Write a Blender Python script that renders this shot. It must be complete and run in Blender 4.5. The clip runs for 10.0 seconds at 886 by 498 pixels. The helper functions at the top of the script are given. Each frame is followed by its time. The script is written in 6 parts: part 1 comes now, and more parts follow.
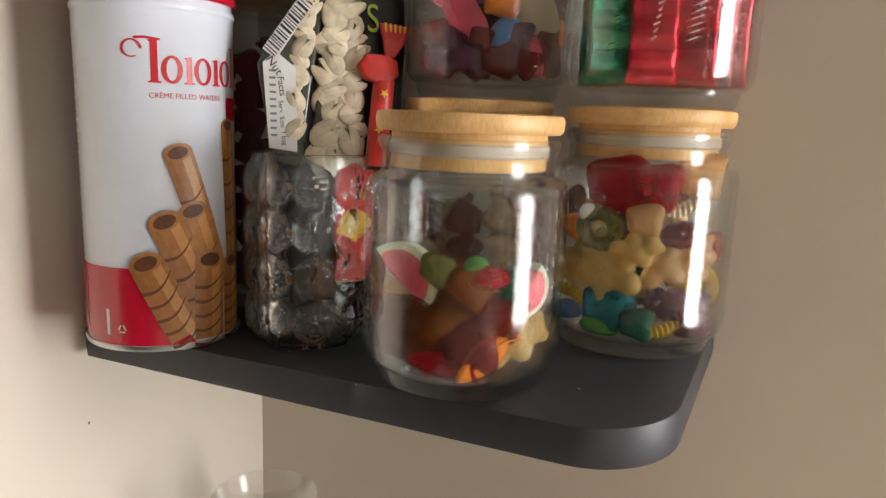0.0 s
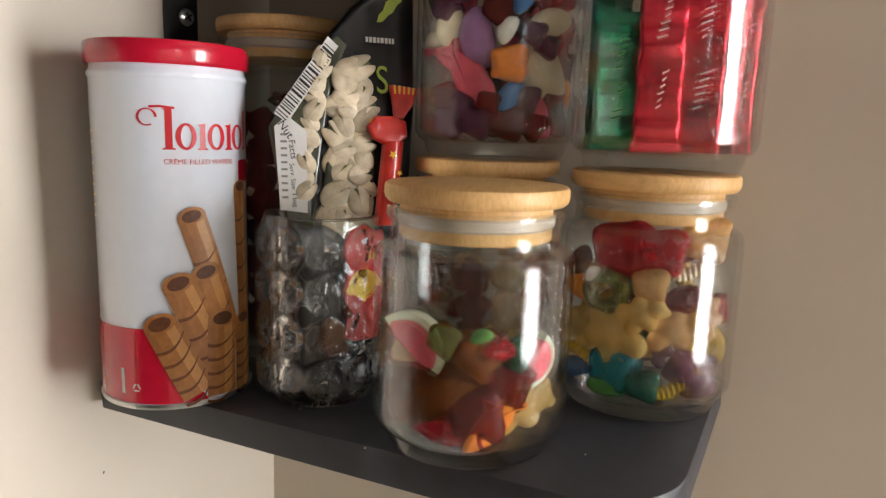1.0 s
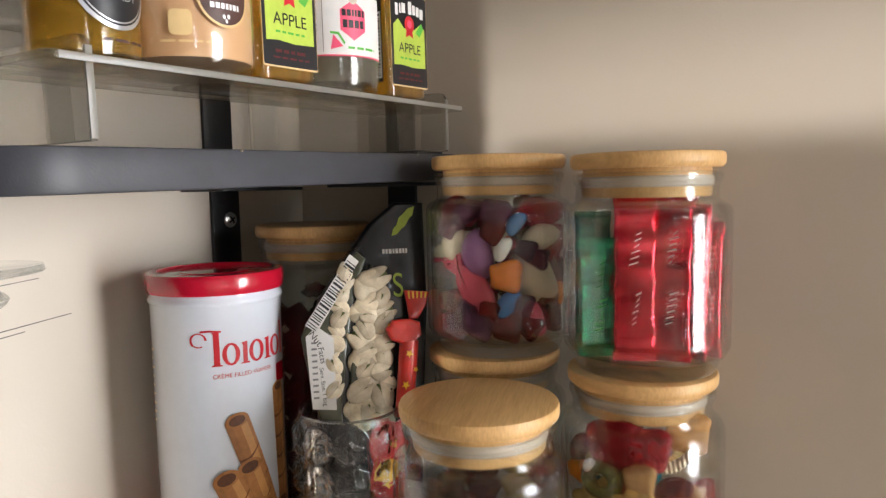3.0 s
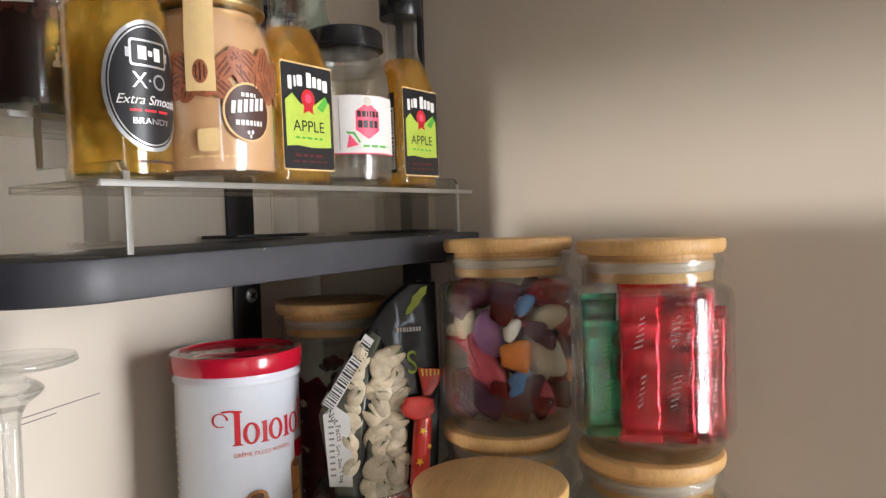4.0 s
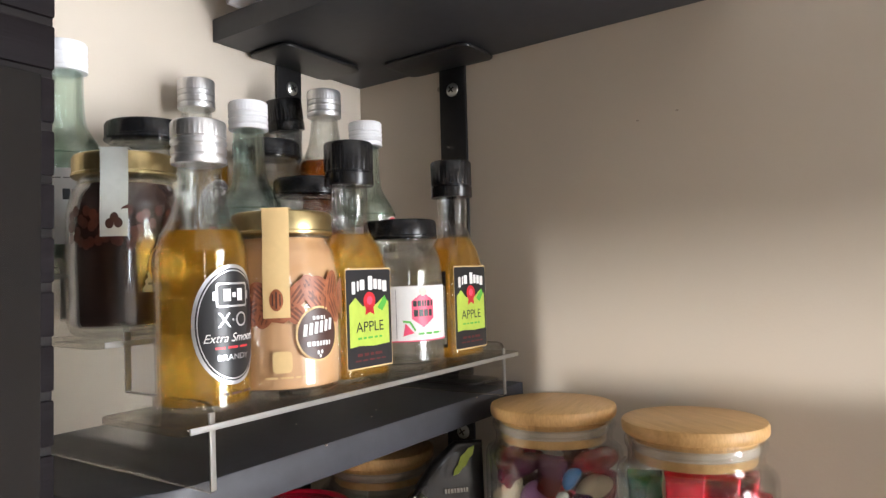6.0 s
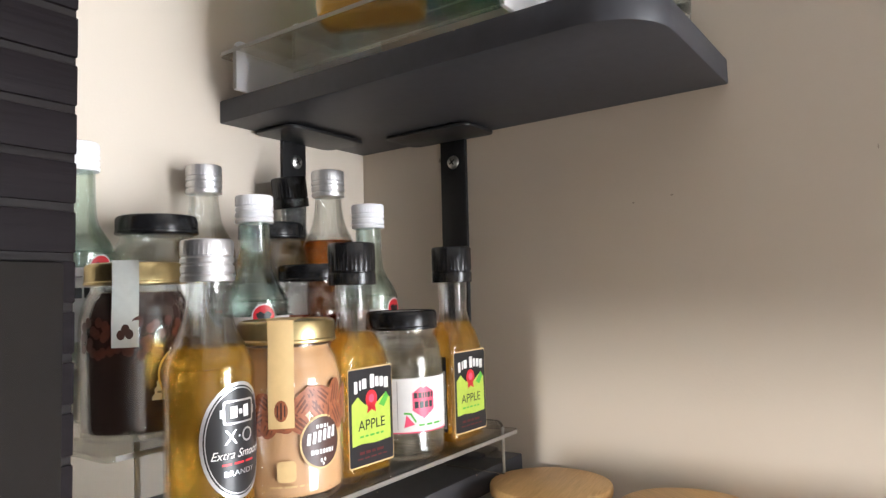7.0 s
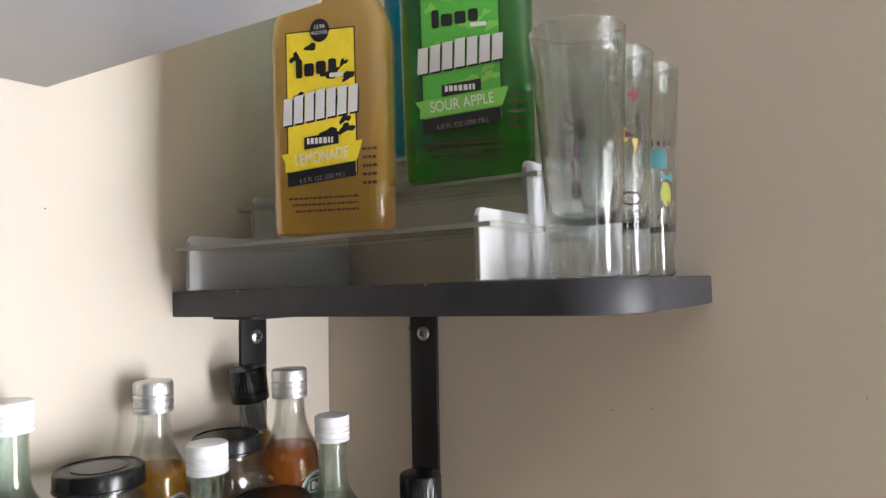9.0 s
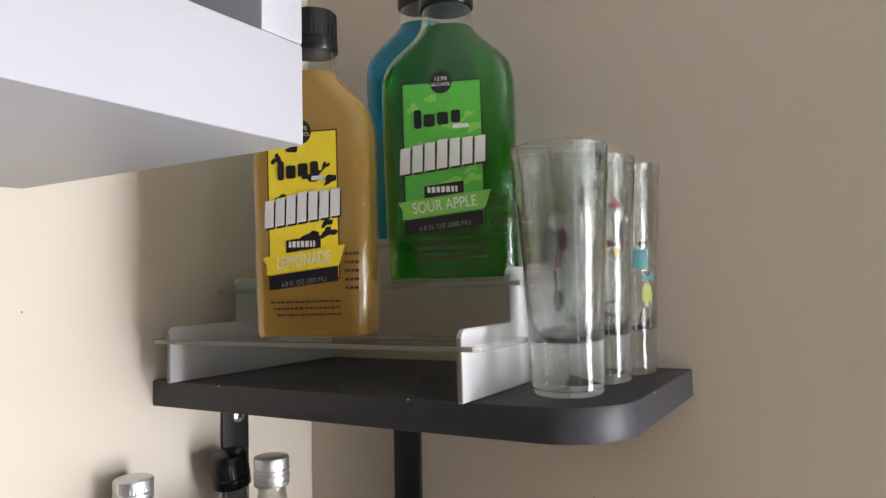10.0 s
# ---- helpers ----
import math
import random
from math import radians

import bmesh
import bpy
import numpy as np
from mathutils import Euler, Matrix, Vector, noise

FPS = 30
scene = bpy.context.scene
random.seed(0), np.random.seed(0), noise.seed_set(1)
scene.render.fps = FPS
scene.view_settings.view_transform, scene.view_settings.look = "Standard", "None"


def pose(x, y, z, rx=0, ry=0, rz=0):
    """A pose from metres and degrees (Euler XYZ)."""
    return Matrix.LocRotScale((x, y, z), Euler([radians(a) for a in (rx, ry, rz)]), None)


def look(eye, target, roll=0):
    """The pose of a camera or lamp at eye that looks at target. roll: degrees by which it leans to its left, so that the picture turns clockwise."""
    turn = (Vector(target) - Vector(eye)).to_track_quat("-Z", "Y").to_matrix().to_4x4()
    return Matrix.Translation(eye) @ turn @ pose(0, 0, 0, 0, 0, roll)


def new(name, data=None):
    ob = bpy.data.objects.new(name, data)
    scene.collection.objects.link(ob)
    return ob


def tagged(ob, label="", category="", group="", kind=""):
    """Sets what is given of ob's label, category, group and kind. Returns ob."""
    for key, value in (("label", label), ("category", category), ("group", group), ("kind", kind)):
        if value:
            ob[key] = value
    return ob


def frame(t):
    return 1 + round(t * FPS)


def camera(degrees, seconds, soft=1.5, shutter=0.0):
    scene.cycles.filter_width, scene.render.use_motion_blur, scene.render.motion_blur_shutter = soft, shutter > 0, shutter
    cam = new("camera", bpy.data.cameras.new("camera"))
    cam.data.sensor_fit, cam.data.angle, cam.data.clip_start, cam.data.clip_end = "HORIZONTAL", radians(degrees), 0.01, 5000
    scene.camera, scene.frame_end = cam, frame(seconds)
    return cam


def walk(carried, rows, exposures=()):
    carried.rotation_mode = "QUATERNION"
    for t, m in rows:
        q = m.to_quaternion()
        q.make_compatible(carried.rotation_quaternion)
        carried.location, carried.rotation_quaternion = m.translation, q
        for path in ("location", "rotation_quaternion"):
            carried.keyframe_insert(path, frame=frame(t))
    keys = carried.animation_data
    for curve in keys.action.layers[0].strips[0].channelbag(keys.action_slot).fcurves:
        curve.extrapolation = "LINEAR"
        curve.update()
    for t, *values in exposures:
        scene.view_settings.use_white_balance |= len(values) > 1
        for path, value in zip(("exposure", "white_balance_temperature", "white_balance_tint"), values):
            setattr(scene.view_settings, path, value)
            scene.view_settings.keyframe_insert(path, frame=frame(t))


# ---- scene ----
cam = camera(65.3, 10.0, soft=1.4)
PATH = [
    (0, (-0.421, -0.374, 1.513), (1.337, 0.505, 1.142), 2.2),
    (0.5, (-0.418, -0.373, 1.523), (1.329, 0.531, 1.161), 2.1),
    (1, (-0.421, -0.375, 1.54), (1.326, 0.537, 1.196), 1.9),
    (1.5, (-0.43, -0.376, 1.559), (1.317, 0.55, 1.257), 1.6),
    (2, (-0.431, -0.397, 1.585), (1.278, 0.607, 1.317), 0.5),
    (2.5, (-0.439, -0.405, 1.611), (1.264, 0.617, 1.373), -0.5),
    (4, (-0.458, -0.424, 1.653), (1.225, 0.656, 1.598), -1.7),
    (4.5, (-0.464, -0.422, 1.67), (1.204, 0.681, 1.653), -1.8),
    (5, (-0.466, -0.424, 1.686), (1.186, 0.703, 1.723), -1.9),
    (5.5, (-0.473, -0.422, 1.708), (1.172, 0.713, 1.776), -1.6),
    (7, (-0.492, -0.436, 1.778), (1.141, 0.71, 1.91), -1.3),
    (7.5, (-0.482, -0.429, 1.81), (1.159, 0.707, 1.941), -1.2),
    (8, (-0.471, -0.423, 1.858), (1.178, 0.703, 1.964), -1.0),
    (8.5, (-0.47, -0.422, 1.901), (1.198, 0.677, 1.997), -1.0),
    (9, (-0.474, -0.426, 1.934), (1.212, 0.647, 2.027), -1.0),
    (9.5, (-0.473, -0.423, 1.961), (1.223, 0.632, 2.064), -0.8),
    (10, (-0.475, -0.429, 1.997), (1.235, 0.605, 2.083), -1.1),
]
walk(cam, [(t, look(eye, target, roll)) for t, eye, target, roll in PATH], [(0, 0.60, 6240, 10), (2.5, 0.56, 6100, 10), (4.0, 0.46, 6020, 10), (4.5, 0.47, 6000, 10), (5.5, 0.55, 5960, 10), (7.5, 0.76, 5870, 10), (9, 0.80, 5880, 10), (10, 0.64, 5920, 10)])

# ---- light ----
scene.cycles.transparent_max_bounces = 32   # many layers of glass stand behind one another
world = bpy.data.worlds.new("world")
scene.world = world
world.use_nodes = True
sky = world.node_tree.nodes.new("ShaderNodeTexSky")
sky.sky_type, sky.sun_disc = "NISHITA", False
sky.sun_elevation, sky.sun_rotation = radians(35), radians(150)
world.node_tree.links.new(sky.outputs[0], world.node_tree.nodes["Background"].inputs[0])
world.node_tree.nodes["Background"].inputs[1].default_value = 0.1

WIN_X, WIN_Z, WIN_W, WIN_H, WIN_Y = 0.12, 1.45, 0.85, 1.30, -2.20
V_X, V_Z, V_W, V_H = -1.35, 1.50, 0.24, 1.30      # the narrow window beside it


def area_lamp(name, x, y, z, w, h, power, colour, turn):
    data = bpy.data.lights.new(name, "AREA")
    data.shape, data.size, data.size_y, data.energy, data.color = "RECTANGLE", w, h, power, colour
    ob = new(name, data)
    ob.matrix_world = pose(x, y, z, *turn)
    return ob


area_lamp("window_daylight", WIN_X, WIN_Y + 0.02, WIN_Z, WIN_W, WIN_H, 48.0, (1.0, 0.92, 0.825), (90, 0, 0))
# an opening added to the unseen west wall to shape the sun into a band
W2_Y, W2_Z, W2_W, W2_H = -0.62, 1.78, 0.62, 0.36
area_lamp("narrow_window_daylight", V_X, WIN_Y + 0.02, V_Z, V_W, V_H, 3.0, (1.0, 0.95, 0.89), (90, 0, 0))
sun_data = bpy.data.lights.new("sun", "SUN")
sun_data.energy, sun_data.angle, sun_data.color = 1.25, radians(2.2), (1.0, 0.93, 0.82)
sun_ob = new("sun", sun_data)
sun_ob.matrix_world = look((-3, -0.95, 1.95), (0, -0.55, 1.70))

# ---- materials ----


def material(name, colour, rough=0.5, metal=0.0, scale=60.0, vary=0.12, bump=0.0, bump_scale=300.0, stretch=(1, 1, 1),
             transmission=0.0, ior=1.45, spec=0.5, colour2=None, coat=0.0, per_object=0.0, sss=0.0, rough_vary=0.1):
    """A procedural surface: two scales of colour variation, uneven gloss, fine relief."""
    m = bpy.data.materials.new(name)
    m.use_nodes = True
    nt = m.node_tree
    b = nt.nodes["Principled BSDF"]
    b.inputs["Metallic"].default_value = metal
    b.inputs["IOR"].default_value = ior
    b.inputs["Specular IOR Level"].default_value = spec
    b.inputs["Transmission Weight"].default_value = transmission
    b.inputs["Coat Weight"].default_value = coat
    if sss:
        b.inputs["Subsurface Weight"].default_value = sss
        b.inputs["Subsurface Radius"].default_value = (0.006, 0.004, 0.003)
        b.inputs["Subsurface Scale"].default_value = 0.5
    tc = nt.nodes.new("ShaderNodeTexCoord")
    mp = nt.nodes.new("ShaderNodeMapping")
    mp.inputs["Scale"].default_value = stretch
    nt.links.new(tc.outputs["Object"], mp.inputs[0])

    def noise_node(s, detail):
        n = nt.nodes.new("ShaderNodeTexNoise")
        n.inputs["Scale"].default_value, n.inputs["Detail"].default_value = s, detail
        nt.links.new(mp.outputs[0], n.inputs["Vector"])
        return n
    n1, n2 = noise_node(scale, 6), noise_node(scale * 0.13, 3)
    add = nt.nodes.new("ShaderNodeMath")
    add.operation = "MULTIPLY_ADD"
    add.inputs[1].default_value = 0.5
    nt.links.new(n1.outputs["Fac"], add.inputs[0])
    half = nt.nodes.new("ShaderNodeMath")
    half.operation = "MULTIPLY"
    half.inputs[1].default_value = 0.5
    nt.links.new(n2.outputs["Fac"], half.inputs[0])
    nt.links.new(half.outputs[0], add.inputs[2])
    ramp = nt.nodes.new("ShaderNodeValToRGB")
    lo = [c * (1 - vary) for c in colour]
    hi = list(colour2) if colour2 else [min(1, c * (1 + vary)) for c in colour]
    ramp.color_ramp.elements[0].position, ramp.color_ramp.elements[1].position = 0.32, 0.68
    ramp.color_ramp.elements[0].color, ramp.color_ramp.elements[1].color = (*lo, 1), (*hi, 1)
    nt.links.new(add.outputs[0], ramp.inputs[0])
    out = ramp.outputs[0]
    if per_object:
        info = nt.nodes.new("ShaderNodeObjectInfo")
        hsv = nt.nodes.new("ShaderNodeHueSaturation")
        rng = nt.nodes.new("ShaderNodeMapRange")
        rng.inputs["To Min"].default_value, rng.inputs["To Max"].default_value = 1 - per_object, 1 + per_object
        nt.links.new(info.outputs["Random"], rng.inputs["Value"])
        nt.links.new(rng.outputs[0], hsv.inputs["Value"])
        nt.links.new(out, hsv.inputs["Color"])
        out = hsv.outputs[0]
    nt.links.new(out, b.inputs["Base Color"])
    rr = nt.nodes.new("ShaderNodeMapRange")
    rr.inputs["To Min"].default_value, rr.inputs["To Max"].default_value = max(0, rough - rough_vary * rough), min(1, rough + rough_vary * rough)
    nt.links.new(n2.outputs["Fac"], rr.inputs["Value"])
    nt.links.new(rr.outputs[0], b.inputs["Roughness"])
    if bump:
        n3 = noise_node(bump_scale, 5)
        bn = nt.nodes.new("ShaderNodeBump")
        bn.inputs["Strength"].default_value, bn.inputs["Distance"].default_value = bump, 0.001
        nt.links.new(n3.outputs["Fac"], bn.inputs["Height"])
        nt.links.new(bn.outputs[0], b.inputs["Normal"])
    return m


def clear(name, colour, rough=0.0, ior=1.45, through_part=0.35, cloud=0.0, cloud_colour=None):
    """Clear glass, plastic or liquid: part refracting, part letting light straight through, part cloudy."""
    m = bpy.data.materials.new(name)
    m.use_nodes = True
    nt = m.node_tree
    b = nt.nodes["Principled BSDF"]
    b.inputs["Base Color"].default_value = (*colour, 1)
    b.inputs["Roughness"].default_value = rough
    b.inputs["IOR"].default_value = ior
    b.inputs["Transmission Weight"].default_value = 1.0
    tr = nt.nodes.new("ShaderNodeBsdfTransparent")
    tr.inputs[0].default_value = (*colour, 1)
    mix = nt.nodes.new("ShaderNodeMixShader")
    mix.inputs[0].default_value = through_part
    nt.links.new(b.outputs[0], mix.inputs[1])
    nt.links.new(tr.outputs[0], mix.inputs[2])
    out = mix.outputs[0]
    if cloud:
        back_lit = nt.nodes.new("ShaderNodeBsdfTranslucent")
        front_lit = nt.nodes.new("ShaderNodeBsdfDiffuse")
        for n in (back_lit, front_lit):
            n.inputs[0].default_value = (*(cloud_colour or colour), 1)
        soft_light = nt.nodes.new("ShaderNodeMixShader")
        nt.links.new(back_lit.outputs[0], soft_light.inputs[1])
        nt.links.new(front_lit.outputs[0], soft_light.inputs[2])
        milk = nt.nodes.new("ShaderNodeMixShader")
        milk.inputs[0].default_value = cloud
        nt.links.new(out, milk.inputs[1])
        nt.links.new(soft_light.outputs[0], milk.inputs[2])
        out = milk.outputs[0]
    nt.links.new(out, nt.nodes["Material Output"].inputs[0])
    return m


def thin(name, colour, base=0.035, peak=0.85, rough=0.05, bend=0.0):
    """Thin clear wall of glass or plastic: light passes straight, gloss grows at a slant."""
    m = bpy.data.materials.new(name)
    m.use_nodes = True
    nt = m.node_tree
    nt.nodes.remove(nt.nodes["Principled BSDF"])
    tr = nt.nodes.new("ShaderNodeBsdfTransparent")
    tr.inputs[0].default_value = (*colour, 1)
    gl = nt.nodes.new("ShaderNodeBsdfGlossy")
    gl.inputs["Color"].default_value = (0.95, 0.95, 0.95, 1)
    gl.inputs["Roughness"].default_value = rough
    lw = nt.nodes.new("ShaderNodeLayerWeight")
    lw.inputs[0].default_value = 0.5
    pw = nt.nodes.new("ShaderNodeMath")
    pw.operation = "POWER"
    pw.inputs[1].default_value = 2.4
    nt.links.new(lw.outputs["Facing"], pw.inputs[0])
    ma = nt.nodes.new("ShaderNodeMath")
    ma.operation = "MULTIPLY_ADD"
    ma.inputs[1].default_value, ma.inputs[2].default_value = peak, base
    nt.links.new(pw.outputs[0], ma.inputs[0])
    mix = nt.nodes.new("ShaderNodeMixShader")
    nt.links.new(ma.outputs[0], mix.inputs[0])
    nt.links.new(tr.outputs[0], mix.inputs[1])
    nt.links.new(gl.outputs[0], mix.inputs[2])
    out = mix.outputs[0]
    if bend:
        b = nt.nodes.new("ShaderNodeBsdfPrincipled")
        b.inputs["Base Color"].default_value = (*colour, 1)
        b.inputs["Roughness"].default_value = 0.0
        b.inputs["Transmission Weight"].default_value = 1.0
        share = nt.nodes.new("ShaderNodeMixShader")
        share.inputs[0].default_value = bend
        nt.links.new(out, share.inputs[1])
        nt.links.new(b.outputs[0], share.inputs[2])
        out = share.outputs[0]
    nt.links.new(out, nt.nodes["Material Output"].inputs[0])
    return m


def dark_mirror(name, colour, gloss):
    """Black polished glass: a dark body under a weak mirror."""
    m = bpy.data.materials.new(name)
    m.use_nodes = True
    nt = m.node_tree
    nt.nodes.remove(nt.nodes["Principled BSDF"])
    df, gl, mix = nt.nodes.new("ShaderNodeBsdfDiffuse"), nt.nodes.new("ShaderNodeBsdfGlossy"), nt.nodes.new("ShaderNodeMixShader")
    df.inputs[0].default_value = (*colour, 1)
    gl.inputs["Roughness"].default_value = 0.1
    mix.inputs[0].default_value = gloss
    nt.links.new(df.outputs[0], mix.inputs[1])
    nt.links.new(gl.outputs[0], mix.inputs[2])
    nt.links.new(mix.outputs[0], nt.nodes["Material Output"].inputs[0])
    return m


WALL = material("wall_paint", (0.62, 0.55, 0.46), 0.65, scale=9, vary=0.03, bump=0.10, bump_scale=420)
# for walls out of view: wall paint darkened and browned to weaken bounced light
DIMBOUNCE = material("dim_bounce_paint", (0.34, 0.265, 0.19), 0.7, scale=9, vary=0.05, bump=0.10, bump_scale=420)
CEIL = material("ceiling_paint", (0.75, 0.73, 0.70), 0.8, scale=9, vary=0.03)
FLOOR = material("floor_wood", (0.20, 0.12, 0.07), 0.45, scale=20, vary=0.25, stretch=(1, 8, 1))
SHELF = material("shelf_paint", (0.037, 0.038, 0.045), 0.48, scale=120, vary=0.18, bump=0.08, bump_scale=900)
BLACK = material("black_metal", (0.012, 0.012, 0.013), 0.4, scale=200, vary=0.2, bump=0.15, bump_scale=900)
STEEL = material("zinc_steel", (0.55, 0.55, 0.53), 0.3, metal=1.0, scale=300, vary=0.15)
ALU = material("aluminium_cap", (0.72, 0.72, 0.73), 0.42, metal=1.0, scale=400, vary=0.08)
GOLD = material("gold_lid", (0.55, 0.44, 0.22), 0.33, metal=1.0, scale=300, vary=0.12)
WOOD = material("bamboo_lid", (0.62, 0.36, 0.13), 0.42, scale=70, vary=0.16, colour2=(0.74, 0.47, 0.20), stretch=(1, 12, 4), bump=0.12, bump_scale=200, per_object=0.06)
SEAL = material("seal_silicone", (0.52, 0.46, 0.38), 0.35, scale=200, vary=0.05)
GLASS = thin("clear_glass", (0.965, 0.976, 0.970), 0.012, 0.55, 0.09, 0.12)
SHOTGLASS = thin("shot_glass_clear", (0.93, 0.95, 0.938), 0.012, 0.45, 0.05, 0.72)
HOLDERGL = thin("holder_glass", (0.93, 0.95, 0.945), 0.06, 0.8, 0.06, 0.6)
CUTGLASS = thin("cut_glass", (0.96, 0.97, 0.965), 0.02, 0.30, 0.02, 0.85)
ACRYL = clear("clear_acrylic", (0.965, 0.96, 0.935), ior=1.42, through_part=0.5)
CUTEDGE = material("frosted_cut_edge", (0.40, 0.385, 0.345), 0.35, scale=200, vary=0.05, transmission=0.6)
FILM = material("acrylic_with_film", (0.82, 0.82, 0.84), 0.35, scale=60, vary=0.03, transmission=0.35)
GREENGL = thin("pale_green_glass", (0.885, 0.945, 0.918), 0.04, 0.5, 0.05, 0.3)
BOTTLE = thin("bottle_glass", (0.955, 0.965, 0.955), 0.04, 0.45, 0.05, 0.2)
BLOCKWOOD = material("light_block_wood", (0.36, 0.29, 0.22), 0.5, scale=20, vary=0.2, stretch=(1, 1, 8))
COUNTERTOP = material("pale_bounce_laminate", (0.70, 0.68, 0.63), 0.4, scale=40, vary=0.06)
BLKPL = material("black_plastic", (0.009, 0.009, 0.010), 0.25, scale=300, vary=0.2)
WHPL = material("white_plastic", (0.82, 0.83, 0.86), 0.4, scale=300, vary=0.03)
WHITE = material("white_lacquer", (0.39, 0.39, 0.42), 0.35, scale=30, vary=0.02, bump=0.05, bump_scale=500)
DARKWOOD = material("dark_wood", (0.010, 0.008, 0.008), 0.5, scale=16, vary=0.6, stretch=(0.3, 0.3, 7), bump=1.0, bump_scale=22, spec=0.25)
RIDGE = material("dark_ridged_wood", (0.010, 0.008, 0.009), 0.5, scale=60, vary=0.3, stretch=(0.3, 0.3, 4), bump=0.4, bump_scale=90, spec=0.08)
DARKGLASS = dark_mirror("dark_glass", (0.006, 0.006, 0.007), 0.09)
TINRED = material("red_lacquer", (0.52, 0.008, 0.03), 0.24, scale=200, vary=0.08, coat=0.7)
TINWHITE = material("white_tin_print", (0.74, 0.78, 0.86), 0.22, scale=150, vary=0.03, coat=0.8)
PAPER = material("white_paper", (0.70, 0.69, 0.67), 0.55, scale=300, vary=0.04)
PRINTBLACK = material("black_print", (0.012, 0.012, 0.014), 0.35, scale=300, vary=0.15)
PRINTRED = material("red_print", (0.55, 0.02, 0.03), 0.35, scale=300, vary=0.1)
PRINTGREY = material("grey_print", (0.22, 0.21, 0.21), 0.45, scale=300, vary=0.1)
PRINTSILVER = material("silver_print", (0.55, 0.56, 0.58), 0.3, metal=0.8, scale=300, vary=0.1)
PRINTLIME = material("lime_print", (0.42, 0.54, 0.07), 0.4, scale=300, vary=0.1)
PRINTYEL = material("yellow_print", (0.85, 0.66, 0.03), 0.4, scale=300, vary=0.08)
PRINTGREEN = material("green_print", (0.10, 0.42, 0.05), 0.4, scale=300, vary=0.1)
PRINTPINK = material("pink_print", (0.75, 0.08, 0.16), 0.4, scale=300, vary=0.08)
PRINTBROWN = material("brown_print", (0.06, 0.025, 0.018), 0.4, scale=300, vary=0.2)
KRAFT = material("tan_paper", (0.66, 0.47, 0.22), 0.6, scale=250, vary=0.06)

# ---- building helpers ----


def hard_edges(bm, degrees=38):
    for f in bm.faces:
        f.smooth = True
    for e in bm.edges:
        if len(e.link_faces) == 2 and e.calc_face_angle(0) > radians(degrees):
            e.smooth = False


def mesh_of(name, bm, mat, flat=False):
    if not flat:
        hard_edges(bm)
    me = bpy.data.meshes.new(name)
    bm.to_mesh(me)
    bm.free()
    if mat:
        me.materials.append(mat)
    return me


def part(name, bm, mat, parent, label="", flat=False):
    """One mesh object under a thing or a part."""
    ob = new(name, mesh_of(name, bm, mat, flat))
    ob.parent = parent
    if label:
        tagged(ob, label)
    return ob


def thing(name, m, label, category, group="", kind=""):
    """An empty at the base of a thing; its parts are parented to it."""
    ob = new(name)
    ob.empty_display_size = 0.01
    ob.matrix_basis = m
    return tagged(ob, label, category, group, kind)


def solid(name, bm, mat, m, label, category, group="", kind=""):
    """A thing of one mesh."""
    ob = new(name, mesh_of(name, bm, mat))
    ob.matrix_basis = m
    return tagged(ob, label, category, group, kind)


def lathe(profile, seg=48, ribs=0, rib=0.0, rib_z=(0, 0)):
    """A turned solid from (radius, height) pairs; radius 0 closes it on the axis."""
    bm = bmesh.new()
    rings = []
    for r, z in profile:
        if r <= 0:
            rings.append([bm.verts.new((0, 0, z))])
        else:
            ring = []
            for i in range(seg):
                k = r + (rib * (1 if i % 2 else -1) if ribs and rib_z[0] <= z <= rib_z[1] else 0)
                a = math.tau * i / seg
                ring.append(bm.verts.new((k * math.cos(a), k * math.sin(a), z)))
            rings.append(ring)
    for a, b in zip(rings, rings[1:]):
        for i in range(seg):
            j = (i + 1) % seg
            if len(a) == 1 and len(b) == 1:
                continue
            if len(a) == 1:
                bm.faces.new((a[0], b[j], b[i]))
            elif len(b) == 1:
                bm.faces.new((a[i], a[j], b[0]))
            else:
                bm.faces.new((a[i], a[j], b[j], b[i]))
    bmesh.ops.recalc_face_normals(bm, faces=bm.faces)
    return bm


def smooth_profile(points, n=6):
    """Rounds a rough (r, z) outline with a Catmull-Rom curve."""
    out = []
    for i in range(len(points) - 1):
        p0, p1, p2, p3 = points[max(0, i - 1)], points[i], points[i + 1], points[min(len(points) - 1, i + 2)]
        for k in range(n):
            t = k / n
            out.append(tuple(0.5 * (2 * p1[c] + (p2[c] - p0[c]) * t + (2 * p0[c] - 5 * p1[c] + 4 * p2[c] - p3[c]) * t * t
                                    + (3 * p1[c] - p0[c] - 3 * p2[c] + p3[c]) * t ** 3) for c in (0, 1)))
    return out + [points[-1]]


def shell(outer, wall, floor):
    """Outline of a hollow vessel: the outer wall from the base's middle up, then back down inside."""
    inner = [(max(r - wall, 0.001), z) for r, z in outer if z > outer[0][1] + floor and r > 0]
    bottom = outer[0][1] + floor
    rb = inner[0][0]
    return [(0, outer[0][1])] + outer + inner[::-1] + [(rb * 0.92, bottom), (0, bottom)]


